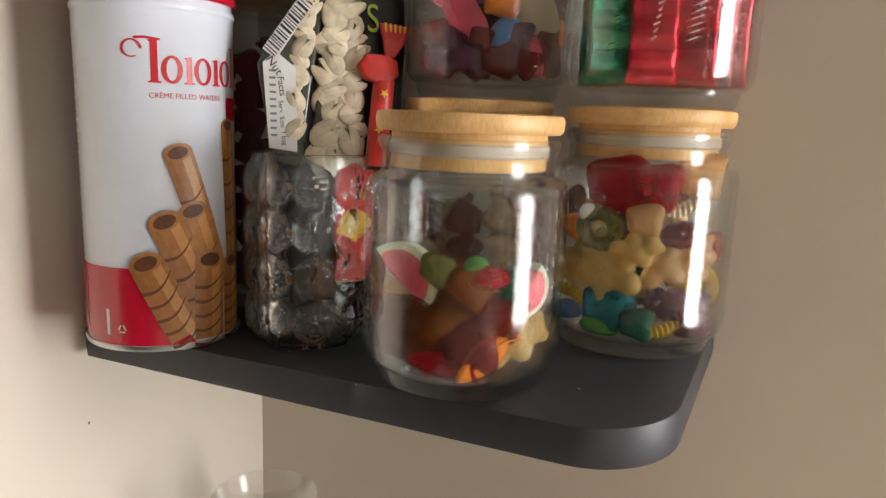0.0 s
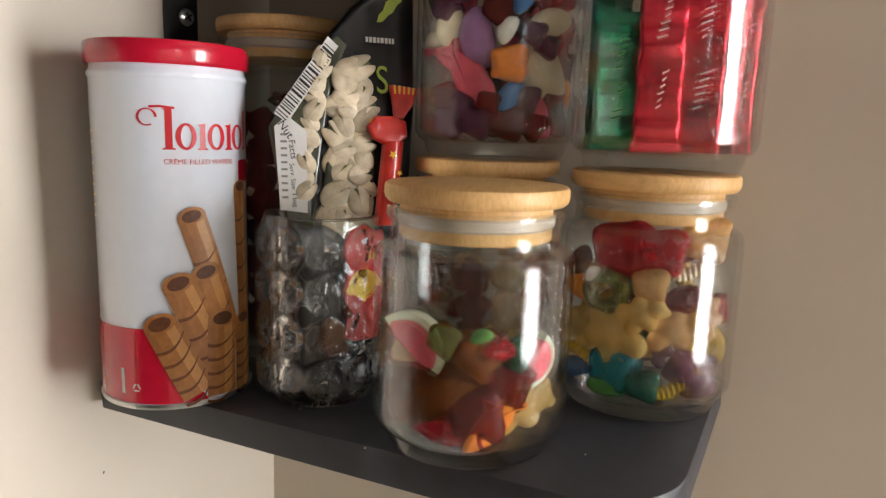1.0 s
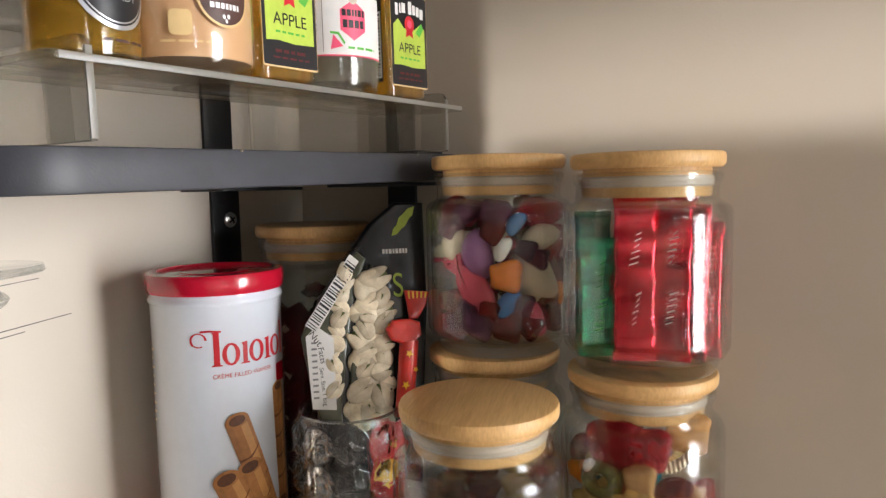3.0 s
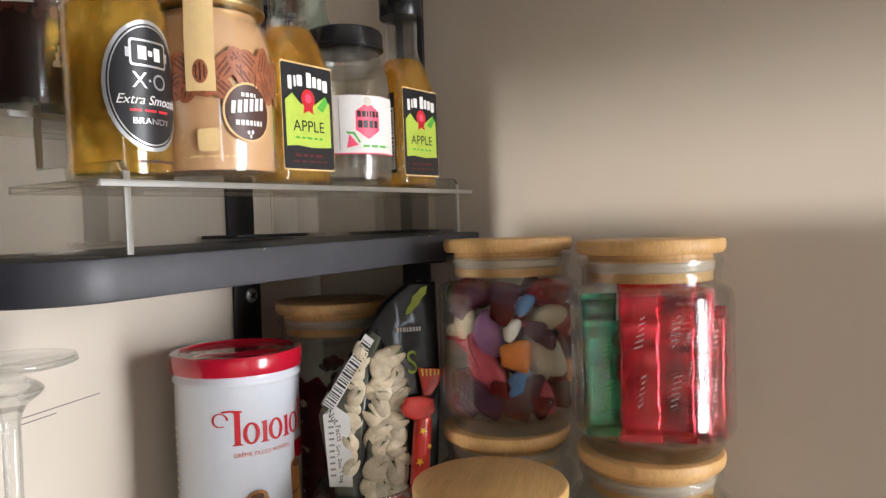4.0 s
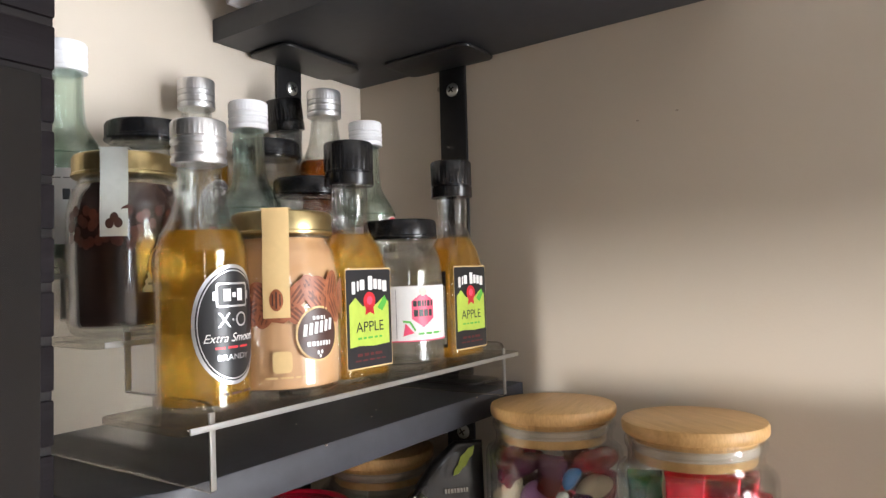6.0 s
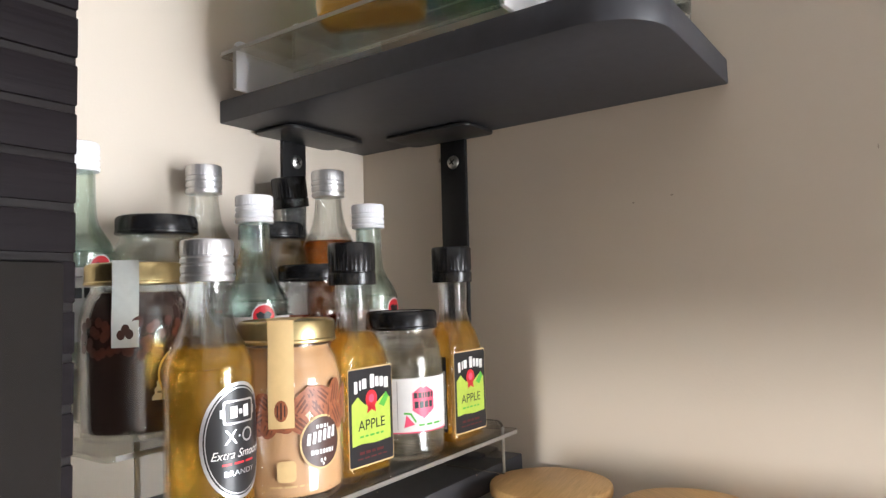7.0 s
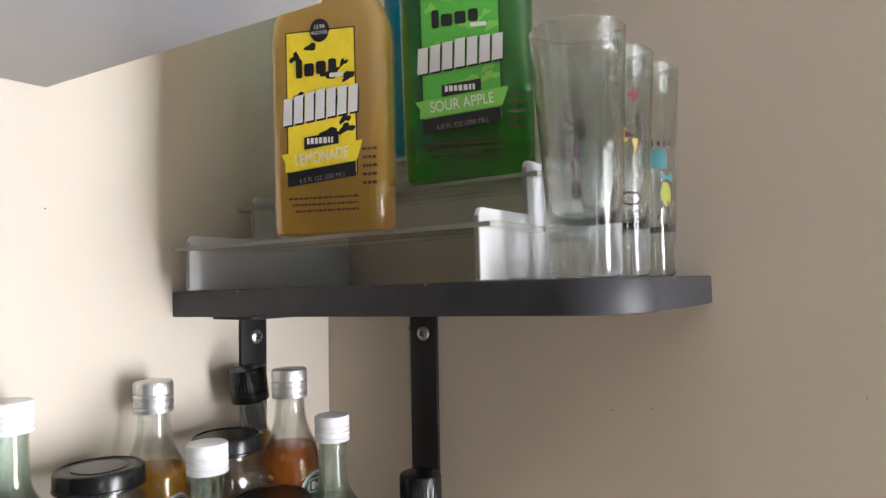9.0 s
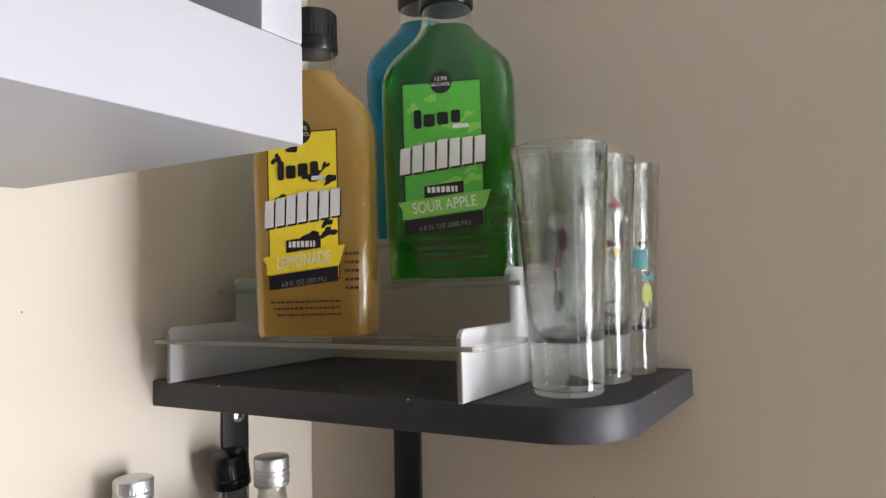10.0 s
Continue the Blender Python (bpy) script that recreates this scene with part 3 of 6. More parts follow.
def riser(m, wide, label, mat_near, mat_far, over, front=-0.182):
    """Three steps on two slotted side panels. Local x: along the steps, local -y: the front, z = 0 on the shelf."""
    root = thing("display_riser", m, label, "riser", "acrylic risers")
    tops, fronts, back = (0.0292, 0.0612, 0.0932), (front, front * 0.665, front * 0.346), -0.006
    for k, x in enumerate((-wide / 2, wide / 2)):
        o = [(back, 0)]
        o += [(back, tops[2] + 0.008)]
        for i in (2, 1, 0):
            f, t = fronts[i], tops[i] + 0.008
            o += arc(f + 0.005, t - 0.005, 0.005, 90, 180, 4)
            o += [(f, 0)] if i == 0 else [(f, tops[i - 1] + 0.008)]
        bm = plate(o[::-1], 0.003, 0.0004, 1)
        ob = part("side_panel", bm, mat_near if k == 0 else mat_far, root)
        ob.matrix_basis = Matrix.Translation((x - 0.0015, 0, 0)) @ Matrix(((0, 0, 1, 0), (1, 0, 0, 0), (0, 1, 0, 0), (0, 0, 0, 1)))
        for i, (f, t) in enumerate(zip(fronts, tops)):
            low = 0.0 if i == 0 else tops[i - 1] + 0.008
            edge = span(-0.0014, 0.0014, -0.0006, 0.0004, low + 0.0008, t + 0.0035, 0.0002)
            bmesh.ops.translate(edge, vec=(x, f, 0), verts=edge.verts)
            part("cut_edge", edge, CUTEDGE, ob, "pale frosted cut edge").matrix_basis = ob.matrix_basis.inverted()
    for f, t in zip(fronts, tops):
        edge = span(-wide / 2 - over + 0.004, wide / 2 + over - 0.004, -0.0005, 0.0003, t - 0.0028, t - 0.0002, 0.0002)
        bmesh.ops.translate(edge, vec=(0, f - 0.004, 0), verts=edge.verts)
        part("cut_edge", edge, CUTEDGE, root, "pale frosted cut edge")
        bm = plate(rounded(wide + 2 * over, 0.060, 0.004), 0.003, 0.0004, 1)
        bmesh.ops.translate(bm, vec=(0, f + 0.026, t - 0.003), verts=bm.verts)
        part("step", bm, ACRYL, root)
    return root


riser(pose(-0.181, 0, SH2 + 0.0006 - 0.181 * math.tan(radians(SAG)), 0, -SAG, 0), 0.240, "clear acrylic three-step riser on the middle shelf", ACRYL, ACRYL, 0.017)
STEP = [SH2 + 0.0298, SH2 + 0.0618, SH2 + 0.0938]

GOLDRUM = clear("golden_spirit", (1.0, 0.72, 0.21), ior=1.33, through_part=0.45, cloud=0.17, cloud_colour=(1.0, 0.56, 0.06))
AMBER = clear("dark_amber_spirit", (0.52, 0.21, 0.045), ior=1.33, through_part=0.45, cloud=0.06, cloud_colour=(0.6, 0.22, 0.03))
WATERY = clear("clear_spirit", (0.98, 0.985, 0.98), ior=1.33, through_part=0.5)
REDLIQ = clear("red_amber_spirit", (0.74, 0.20, 0.06), ior=1.15, through_part=0.92, cloud=0.1)
CREAM = material("cream_liqueur", (0.62, 0.37, 0.19), 0.3, scale=40, vary=0.05, coat=0.6)
COFFEE = material("coffee_liqueur", (0.060, 0.036, 0.031), 0.25, scale=40, vary=0.2, coat=0.6)


def mid_pose(x, y, z, turn=0.0, tilt=(0, 0), tall=1.075):
    """Upright on the sagging shelf."""
    return pose(x, y, z + 0.0003 + x * math.tan(radians(SAG))) @ pose(0, 0, 0, 0, -SAG) @ pose(0, 0, 0, tilt[0], tilt[1], turn) @ Matrix.Diagonal((1, 1, tall, 1))


def fill_below(outer, level, wall=0.0012, base=0.003):
    """The liquid in a vessel of that outline, up to a level."""
    pts = [(0, base)]
    prev = None
    for r, z in outer:
        if z < base:
            prev = (r, z)
            continue
        if z > level:
            if prev:
                f = (level - prev[1]) / max(1e-6, z - prev[1])
                pts.append((prev[0] + (r - prev[0]) * f - wall, level))
            break
        pts.append((r - wall, z))
        prev = (r, z)
    pts.append((0, level))
    return pts


def screw_cap(parent, z, r, h, mat, label, knurl=True, plain=0.35, grooves=0):
    """A closure with a ribbed skirt over a smooth ring."""
    top = z + h
    seg = 72
    split = z + h * plain
    prof = [(0, z), (r, z), (r * 1.02, z + 0.0006)]
    for k in range(grooves):                # rolled rings round the smooth skirt
        g = z + h * plain * (k + 0.75) / (grooves + 0.5)
        prof += [(r * 1.02, g - 0.0009), (r * 0.965, g - 0.0003), (r * 0.965, g + 0.0003), (r * 1.02, g + 0.0009)]
    prof += [(r * 1.02, split - 0.0006), (r * 0.97, split), (r * 0.97, split + 0.0004), (r, split + 0.0008), (r, top - 0.0012), (r * 0.96, top - 0.0003), (r * 0.9, top), (0, top)]
    return part("cap", lathe(prof, seg, 1 if knurl else 0, r * 0.013, (z + h * plain + 0.0006, top - 0.001)), mat, parent, label)


ROUND_MINI = [(0.0165, 0), (0.0192, 0.0010), (0.0205, 0.0035), (0.0208, 0.008), (0.0208, 0.060), (0.0203, 0.066), (0.0182, 0.0725), (0.0145, 0.079), (0.0118, 0.086),
              (0.0104, 0.094), (0.0098, 0.101), (0.0098, 0.108)]
RUM_MINI = [(0.0160, 0), (0.0185, 0.0010), (0.0196, 0.0035), (0.0198, 0.008), (0.0198, 0.058), (0.0194, 0.0625), (0.0175, 0.0680), (0.0140, 0.0735), (0.0112, 0.0785),
            (0.0099, 0.084), (0.0093, 0.096), (0.0092, 0.112)]


def mini_bottle(name, x, y, z, outline, level, liquid, glass, cap, cap_r, cap_h, label, turn=0.0, tilt=(0, 0), neck=0.103):
    root = thing(name, mid_pose(x, y, z, turn, tilt), label, "bottle", "liquor miniatures")
    outer = smooth_profile(outline, 4)
    part("glass_body", lathe(shell(outer, 0.0013, 0.003), 64), glass, root)
    part("liquid", lathe(fill_below(outer, level), 64), liquid, root)
    screw_cap(root, neck, cap_r, cap_h, cap, "", True, 0.58, 2)
    return root


ej1 = mini_bottle("brandy_miniature", -0.2845, -0.1540, STEP[0], ROUND_MINI, 0.0745, GOLDRUM, BOTTLE, ALU, 0.0122, 0.0185, "brandy miniature with silver screw cap and oval black label")
goldb = mini_bottle("brandy_miniature", -0.1905, -0.0210, STEP[2], ROUND_MINI, 0.070, GOLDRUM, BOTTLE, ALU, 0.0122, 0.0185, "brandy miniature with silver cap against the wall")
dkamb = mini_bottle("brandy_miniature", -0.1120, -0.0650, STEP[2], ROUND_MINI, 0.072, AMBER, BOTTLE, ALU, 0.0122, 0.0185, "dark amber brandy miniature with silver screw cap")
bac1 = mini_bottle("rum_miniature", -0.2800, -0.0240, STEP[2], RUM_MINI, 0.072, WATERY, GREENGL, WHPL, 0.0116, 0.0160, "pale green rum miniature with white screw cap", neck=0.108)
bac2 = mini_bottle("rum_miniature", -0.2030, -0.0900, STEP[1], RUM_MINI, 0.072, WATERY, GREENGL, WHPL, 0.0116, 0.0160, "pale green rum miniature behind the pecan jar", neck=0.108)
bac3 = mini_bottle("rum_miniature", -0.1110, -0.1040, STEP[1], RUM_MINI, 0.072, WATERY, GREENGL, WHPL, 0.0116, 0.0160, "pale green rum miniature with round red emblem", neck=0.108)

MASON = [(0.0210, 0), (0.0255, 0.0012), (0.0275, 0.005), (0.0280, 0.012), (0.0280, 0.046), (0.0275, 0.055), (0.0255, 0.0625), (0.0232, 0.0665), (0.0222, 0.069), (0.0222, 0.079)]


def mason_jar(name, x, y, z, s, level, fill, lid_mat, label, group="mason jar miniatures"):
    root = thing(name, mid_pose(x, y, z, tall=1.115), label, "jar", group)
    outline = [(r * s, h) for r, h in MASON]
    outer = smooth_profile(outline, 4)
    part("glass_body", lathe(shell(outer, 0.0014, 0.004), 64), BOTTLE, root)
    if fill:
        part("contents", lathe(fill_below(outer, level, 0.0012, 0.004), 64), fill, root)
    r, z0 = 0.0246 * s, 0.0705
    prof = [(0, z0), (r, z0), (r * 1.03, z0 + 0.0005), (r * 1.03, z0 + 0.0014), (r, z0 + 0.002), (r, z0 + 0.0085), (r * 0.97, z0 + 0.0098), (r * 0.92, z0 + 0.0103), (r * 0.90, z0 + 0.0096), (0, z0 + 0.0096)]
    lid = part("lid", lathe(prof, 96, 1, r * 0.010, (z0 + 0.0018, z0 + 0.0088)), lid_mat, root)
    return root, lid


pecan, pecan_lid = mason_jar("cream_moonshine_jar", -0.2400, -0.1590, STEP[0], 1.0, 0.069, CREAM, GOLD, "small mason jar of pecan cream with gold lid")
coffee, coffee_lid = mason_jar("coffee_moonshine_jar", -0.2840, -0.0920, STEP[1], 1.0, 0.067, COFFEE, GOLD, "small mason jar of coffee liqueur with gold lid")
mm, mm_lid = mason_jar("moonshine_jar", -0.1450, -0.1600, STEP[0], 0.90, 0.060, WATERY, BLKPL, "small clear moonshine jar with black metal lid")
jarl, jarl_lid = mason_jar("moonshine_jar", -0.2390, -0.0400, STEP[2], 0.98, 0.060, WATERY, BLKPL, "clear moonshine jar with black lid by the wall")
jarm, jarm_lid = mason_jar("moonshine_jar", -0.1500, -0.0440, STEP[2], 0.94, 0.060, WATERY, BLKPL, "clear moonshine jar with black lid in the back row")
redj, redj_lid = mason_jar("moonshine_jar", -0.1560, -0.0930, STEP[1], 0.94, 0.050, REDLIQ, BLKPL, "small jar of red-amber liquor with black lid")


def rounded_ring(w, d, r, z, n=4):
    return [(x, y, z) for x, y in rounded(w, d, r, n)]


def whiskey_mini(x, y, z, turn, label, tilt=(0, 0)):
    """A square whiskey miniature; its printed face looks along local -y."""
    root = thing("whiskey_miniature", mid_pose(x, y, z, turn, tilt), label, "bottle", "liquor miniatures")
    S = [(0.0325, 0.0220, 0.005, 0.0), (0.0345, 0.0240, 0.006, 0.0015), (0.0350, 0.0244, 0.006, 0.006), (0.0350, 0.0244, 0.006, 0.058), (0.0335, 0.0238, 0.008, 0.0635),
         (0.0290, 0.0245, 0.0105, 0.0690), (0.0235, 0.0225, 0.0110, 0.0745), (0.0200, 0.0200, 0.00995, 0.0790), (0.0185, 0.0185, 0.0092, 0.0830), (0.0195, 0.0195, 0.0097, 0.0880), (0.0200, 0.0200, 0.00995, 0.0945), (0.0190, 0.0190, 0.0094, 0.1010)]
    S = [(w * 1.09, d, r, h) if h < 0.070 else (w, d, r, h) for w, d, r, h in S]
    part("glass_body", loft([rounded_ring(*s) for s in S]), BOTTLE, root)
    part("liquid", loft([rounded_ring(w - 0.0022, d - 0.0022, max(0.003, r - 0.0011), max(h, 0.003)) for w, d, r, h in S if h < 0.076]), GOLDRUM, root)
    screw_cap(root, 0.0995, 0.0134, 0.0225, BLKPL, "black ribbed plastic cap", True, 0.30)
    return root


jb1 = whiskey_mini(-0.1955, -0.1650, STEP[0], -3, "apple whiskey miniature with tall black cap")
jb2 = whiskey_mini(-0.0985, -0.1680, STEP[0], -3, "apple whiskey miniature beside the clear moonshine jar")
jb3 = whiskey_mini(-0.0990, -0.0270, STEP[2], 30, "whiskey miniature with black cap leaning against the bracket", (-4, -7))

# ---- top shelf: riser with flask bottles, tall shot glasses ----
riser(TOP3 @ pose(0, -0.142, 0.0005, 0, 0, -90), 0.225, "clear acrylic riser with white protective film on the panels", FILM, FILM, 0.014, -0.172)
TSTEP = [0.0297, 0.0617, 0.0937]


FLASKPL = thin("flask_plastic", (0.97, 0.975, 0.96), 0.05, 0.6, 0.06)


def flask(x, y, z, turn, liquid, label, size):
    """A flat-sided flask; its printed face looks along local -y."""
    root = thing("flask_bottle", TOP3 @ pose(x, y, z, 0, 0, turn) @ Matrix.Diagonal((*size, 1)), label, "bottle", "flask bottles")
    S = [(0.066, 0.028, 0.009, 0.0), (0.0700, 0.0320, 0.010, 0.002), (0.0710, 0.0330, 0.010, 0.006), (0.0720, 0.0335, 0.010, 0.050), (0.0730, 0.0335, 0.010, 0.100), (0.0725, 0.0335, 0.011, 0.108), (0.0690, 0.0330, 0.013, 0.1150),
         (0.0600, 0.0315, 0.0150, 0.1210), (0.0480, 0.0300, 0.0148, 0.1262), (0.0370, 0.0285, 0.0141, 0.1310), (0.0300, 0.0275, 0.0136, 0.1360), (0.0275, 0.0270, 0.01345, 0.1420), (0.0270, 0.0270, 0.01345, 0.1500)]
    part("plastic_body", loft([rounded_ring(w, d, r, h, 6) for w, d, r, h in S]), FLASKPL, root)
    part("liquid", loft([rounded_ring(w - 0.0016, d - 0.0016, r - 0.0008, max(h, 0.002), 6) for w, d, r, h in S if h < 0.1365]), liquid, root)
    screw_cap(root, 0.1475, 0.0148, 0.0210, BLKPL, "black ribbed plastic cap", True, 0.28)
    return root


LEMON = clear("lemonade_liquor", (1.0, 0.86, 0.50), 0.02, 1.33, 0.6, 0.32, (1.0, 0.64, 0.17))
LIME = clear("green_apple_liquor", (0.16, 0.62, 0.10), 0.02, 1.33, 0.6, 0.05, (0.06, 0.55, 0.04))
AQUA = clear("blue_liquor", (0.10, 0.55, 0.72), 0.02, 1.33, 0.6, 0.12, (0.04, 0.5, 0.75))
yellow = flask(-0.1500, -0.1430, TSTEP[0] + 0.0005, -69, LEMON, "flask of orange-yellow lemonade liquor with black cap", (1.03, 1.0, 1.20))
green = flask(-0.0990, -0.2110, TSTEP[1] + 0.0005, -68, LIME, "flask of bright green sour-apple liquor with black cap", (1.15, 1.05, 1.18))
blue = flask(-0.0430, -0.1560, TSTEP[2] + 0.0005, -68, AQUA, "flask of blue liquor behind the green one", (1.15, 1.05, 1.18))


def shot_glass(x, y, turn, label):
    root = thing("shot_glass", TOP3 @ pose(x, y, 0.0003, 0, 0, turn), label, "glass", "tall shot glasses")
    outer = [(0.0150, 0), (0.0178, 0.0008), (0.0188, 0.003), (0.0190, 0.006), (0.0192, 0.022), (0.0203, 0.040), (0.0228, 0.082), (0.0254, 0.125), (0.0261, 0.1315)]
    outer = smooth_profile(outer, 3)
    inner = [(0.0256, 0.1320), (0.0248, 0.1308), (0.0230, 0.110), (0.0206, 0.075), (0.0182, 0.042), (0.0170, 0.035), (0.0150, 0.0305), (0.0110, 0.0280), (0, 0.0270)]
    part("glass_body", lathe([(0, 0)] + outer + inner, 64), SHOTGLASS, root, "thick-bottomed clear glass")
    return root


sg1 = shot_glass(-0.1245, -0.2935, 0, "tall clear shot glass with pink and dark print")
sg2 = shot_glass(-0.0735, -0.2935, 0, "tall clear shot glass with small coloured print")
sg3 = shot_glass(-0.0310, -0.2975, 0, "tall clear shot glass with teal and yellow print")

# ---- white wall cabinet and dark glossy panel beside the shelves ----
cab = thing("white_cabinet", pose(0, 0, 0), "white lacquered wall cabinet with open front", "cabinet")
cx, cy, cz = -0.252, -0.225, 2.0555
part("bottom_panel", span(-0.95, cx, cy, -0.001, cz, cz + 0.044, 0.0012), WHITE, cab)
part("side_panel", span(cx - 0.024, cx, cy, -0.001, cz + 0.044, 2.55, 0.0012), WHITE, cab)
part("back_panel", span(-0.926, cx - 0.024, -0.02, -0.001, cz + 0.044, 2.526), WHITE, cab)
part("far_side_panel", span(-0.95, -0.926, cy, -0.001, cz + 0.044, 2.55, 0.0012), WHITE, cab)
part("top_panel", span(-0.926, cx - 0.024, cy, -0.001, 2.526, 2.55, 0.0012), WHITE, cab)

dark = thing("dark_cabinet", pose(0, 0, 0), "dark-stained wooden cabinet with a glossy black glass door", "cabinet")
dx, dy = -0.385, -0.225
part("body", span(-0.705, dx, dy, -0.001, 1.161, 2.02, 0.0015), DARKWOOD, dark, "dark ridged wood")
part("glass_door", span(-0.69, dx - 0.006, dy - 0.006, dy - 0.0018, 1.30, 1.79, 0.001), DARKGLASS, dark, "glossy black glass")
for k in range(57):                       # ridged boards across the front
    part("ridge", span(-0.704, dx - 0.0005, dy - 0.0014, dy + 0.001, 1.163 + 0.015 * k, 1.1755 + 0.015 * k, 0.0006), RIDGE, dark)

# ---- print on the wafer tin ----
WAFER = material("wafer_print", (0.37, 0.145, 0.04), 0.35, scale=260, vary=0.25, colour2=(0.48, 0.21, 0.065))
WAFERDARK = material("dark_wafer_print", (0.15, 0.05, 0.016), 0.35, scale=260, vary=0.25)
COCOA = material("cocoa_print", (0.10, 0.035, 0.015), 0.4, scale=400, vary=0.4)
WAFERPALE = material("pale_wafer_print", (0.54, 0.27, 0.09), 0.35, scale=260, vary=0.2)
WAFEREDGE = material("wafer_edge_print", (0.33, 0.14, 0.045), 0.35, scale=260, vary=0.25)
wafers_drawn = 0
tp = on_round(TIN_R, 229)
printed("red_field", [[(-0.105, 0.003), (0.0150, 0.003), (0.0150, 0.0035), (-0.0120, 0.0445), (-0.105, 0.0445)]], tp, TINRED, tin, 0.00025)
# brand drawn as plain stems, hollow ovals and a curl


def hollow(u, v, a, b, w, n=24, part_of=1.0):
    """An oval ring, thicker at its sides."""
    out = []
    for i in range(int(n * part_of)):
        t0, t1 = math.tau * i / n, math.tau * (i + 1) / n
        out.append([(u + a * math.cos(t0), v + b * math.sin(t0)), (u + a * math.cos(t1), v + b * math.sin(t1)),
                    (u + (a - w) * math.cos(t1), v + (b - 0.5 * w) * math.sin(t1)), (u + (a - w) * math.cos(t0), v + (b - 0.5 * w) * math.sin(t0))])
    return out


def stem(u, w, v0, v1, foot=0.0014):
    """An upright bar with thin feet at both ends."""
    return [[(u - w / 2 - foot, v0), (u + w / 2 + foot, v0), (u + w / 2 + foot, v0 + 0.0006), (u + w / 2, v0 + 0.0011), (u + w / 2, v1), (u - w / 2 - foot, v1 - 0.0008), (u - w / 2, v1 - 0.0016), (u - w / 2, v0 + 0.0011), (u - w / 2 - foot, v0 + 0.0006)]]


wd = [stem(-0.0010, 0.0034, 0.138, 0.1590), hollow(0.0072, 0.1447, 0.0052, 0.0068, 0.0026), stem(0.0156, 0.0028, 0.138, 0.1515),
      hollow(0.0232, 0.1447, 0.0052, 0.0068, 0.0026), stem(0.0316, 0.0028, 0.138, 0.1515), hollow(0.0392, 0.1447, 0.0052, 0.0068, 0.0026), stem(0.0470, 0.0028, 0.138, 0.1590)]
for shapes in wd:
    printed("brand_shape", shapes, tp, PRINTRED, tin, 0.0003)
printed("brand_curl", hollow(-0.0112, 0.1540, 0.0050, 0.0044, 0.0013, 24, 0.86) + [[(-0.0100, 0.1596), (-0.0050, 0.1600), (0.0020, 0.1592), (0.0020, 0.1582), (-0.0050, 0.1588), (-0.0100, 0.1584)]], tp, PRINTRED, tin, 0.0004)
lettered("caption", "CRÈME FILLED WAFERS", 0.0036, 0.0150, 0.1318, tp, PRINTRED, tin, 0.0003, stretch=1.02)
printed("flavour_badge", [rounded(0.012, 0.012, 0.0015, 3, 0.0455, 0.1265)], tp, TINRED, tin, 0.0003)


def wafer_print(u0, v0, u1, v1, w, dark, lift, n):
    """A rolled wafer drawn from its open end (u0, v0) down to (u1, v1)."""
    L = math.hypot(u1 - u0, v1 - v0)
    dx, dy = (u1 - u0) / L, (v1 - v0) / L
    nx, ny = -dy, dx
    at = lambda s, c: (u0 + dx * s + nx * c, v0 + dy * s + ny * c)
    end = [at(-0.28 * w * math.sin(a), w / 2 * math.cos(a)) for a in [math.pi * i / 10 for i in range(11)]]
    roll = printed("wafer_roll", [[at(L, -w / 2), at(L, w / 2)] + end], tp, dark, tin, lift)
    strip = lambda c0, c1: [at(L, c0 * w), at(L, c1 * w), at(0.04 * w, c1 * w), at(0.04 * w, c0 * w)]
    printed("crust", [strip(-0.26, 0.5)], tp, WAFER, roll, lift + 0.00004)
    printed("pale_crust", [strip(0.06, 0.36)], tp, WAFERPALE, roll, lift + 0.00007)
    stripes = []
    for k in range(1, n + 1):
        s = L * k / (n + 0.5)
        bow = lambda i: s + 0.20 * w * math.cos(math.pi * (i / 8 - 0.5)) + 0.30 * w * (i / 8)
        a = [at(bow(i), w / 2 * (1 - i / 4)) for i in range(9)]
        b = [at(bow(i) + 0.0008 + 0.0012 * (i / 8), w / 2 * (1 - i / 4)) for i in range(9)]
        stripes.append(a + b[::-1])
    printed("seam", stripes, tp, WAFERDARK, roll, lift + 0.00010)
    printed("rim", [[at(0.30 * w * math.sin(t) - 0.02 * w, 0.48 * w * math.cos(t)) for t in [math.tau * i / 18 for i in range(18)]]], tp, WAFER, roll, lift + 0.00012)
    printed("open_end", [[at(0.21 * w * math.sin(t), 0.34 * w * math.cos(t)) for t in [math.tau * i / 16 for i in range(16)]]], tp, COCOA, roll, lift + 0.00016)


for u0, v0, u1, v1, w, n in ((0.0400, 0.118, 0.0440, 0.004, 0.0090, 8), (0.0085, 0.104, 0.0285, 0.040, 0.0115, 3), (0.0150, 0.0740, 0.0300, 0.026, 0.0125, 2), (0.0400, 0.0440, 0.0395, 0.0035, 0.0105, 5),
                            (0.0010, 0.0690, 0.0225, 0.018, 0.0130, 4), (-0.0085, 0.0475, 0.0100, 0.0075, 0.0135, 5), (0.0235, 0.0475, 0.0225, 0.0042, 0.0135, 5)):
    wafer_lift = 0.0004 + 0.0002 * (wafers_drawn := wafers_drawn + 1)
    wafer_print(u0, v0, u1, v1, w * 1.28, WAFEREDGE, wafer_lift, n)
tri = [(-0.0222 + 0.0024 * math.cos(radians(90 + 120 * i)), 0.0118 + 0.0024 * math.sin(radians(90 + 120 * i))) for i in range(3)]
marks = []
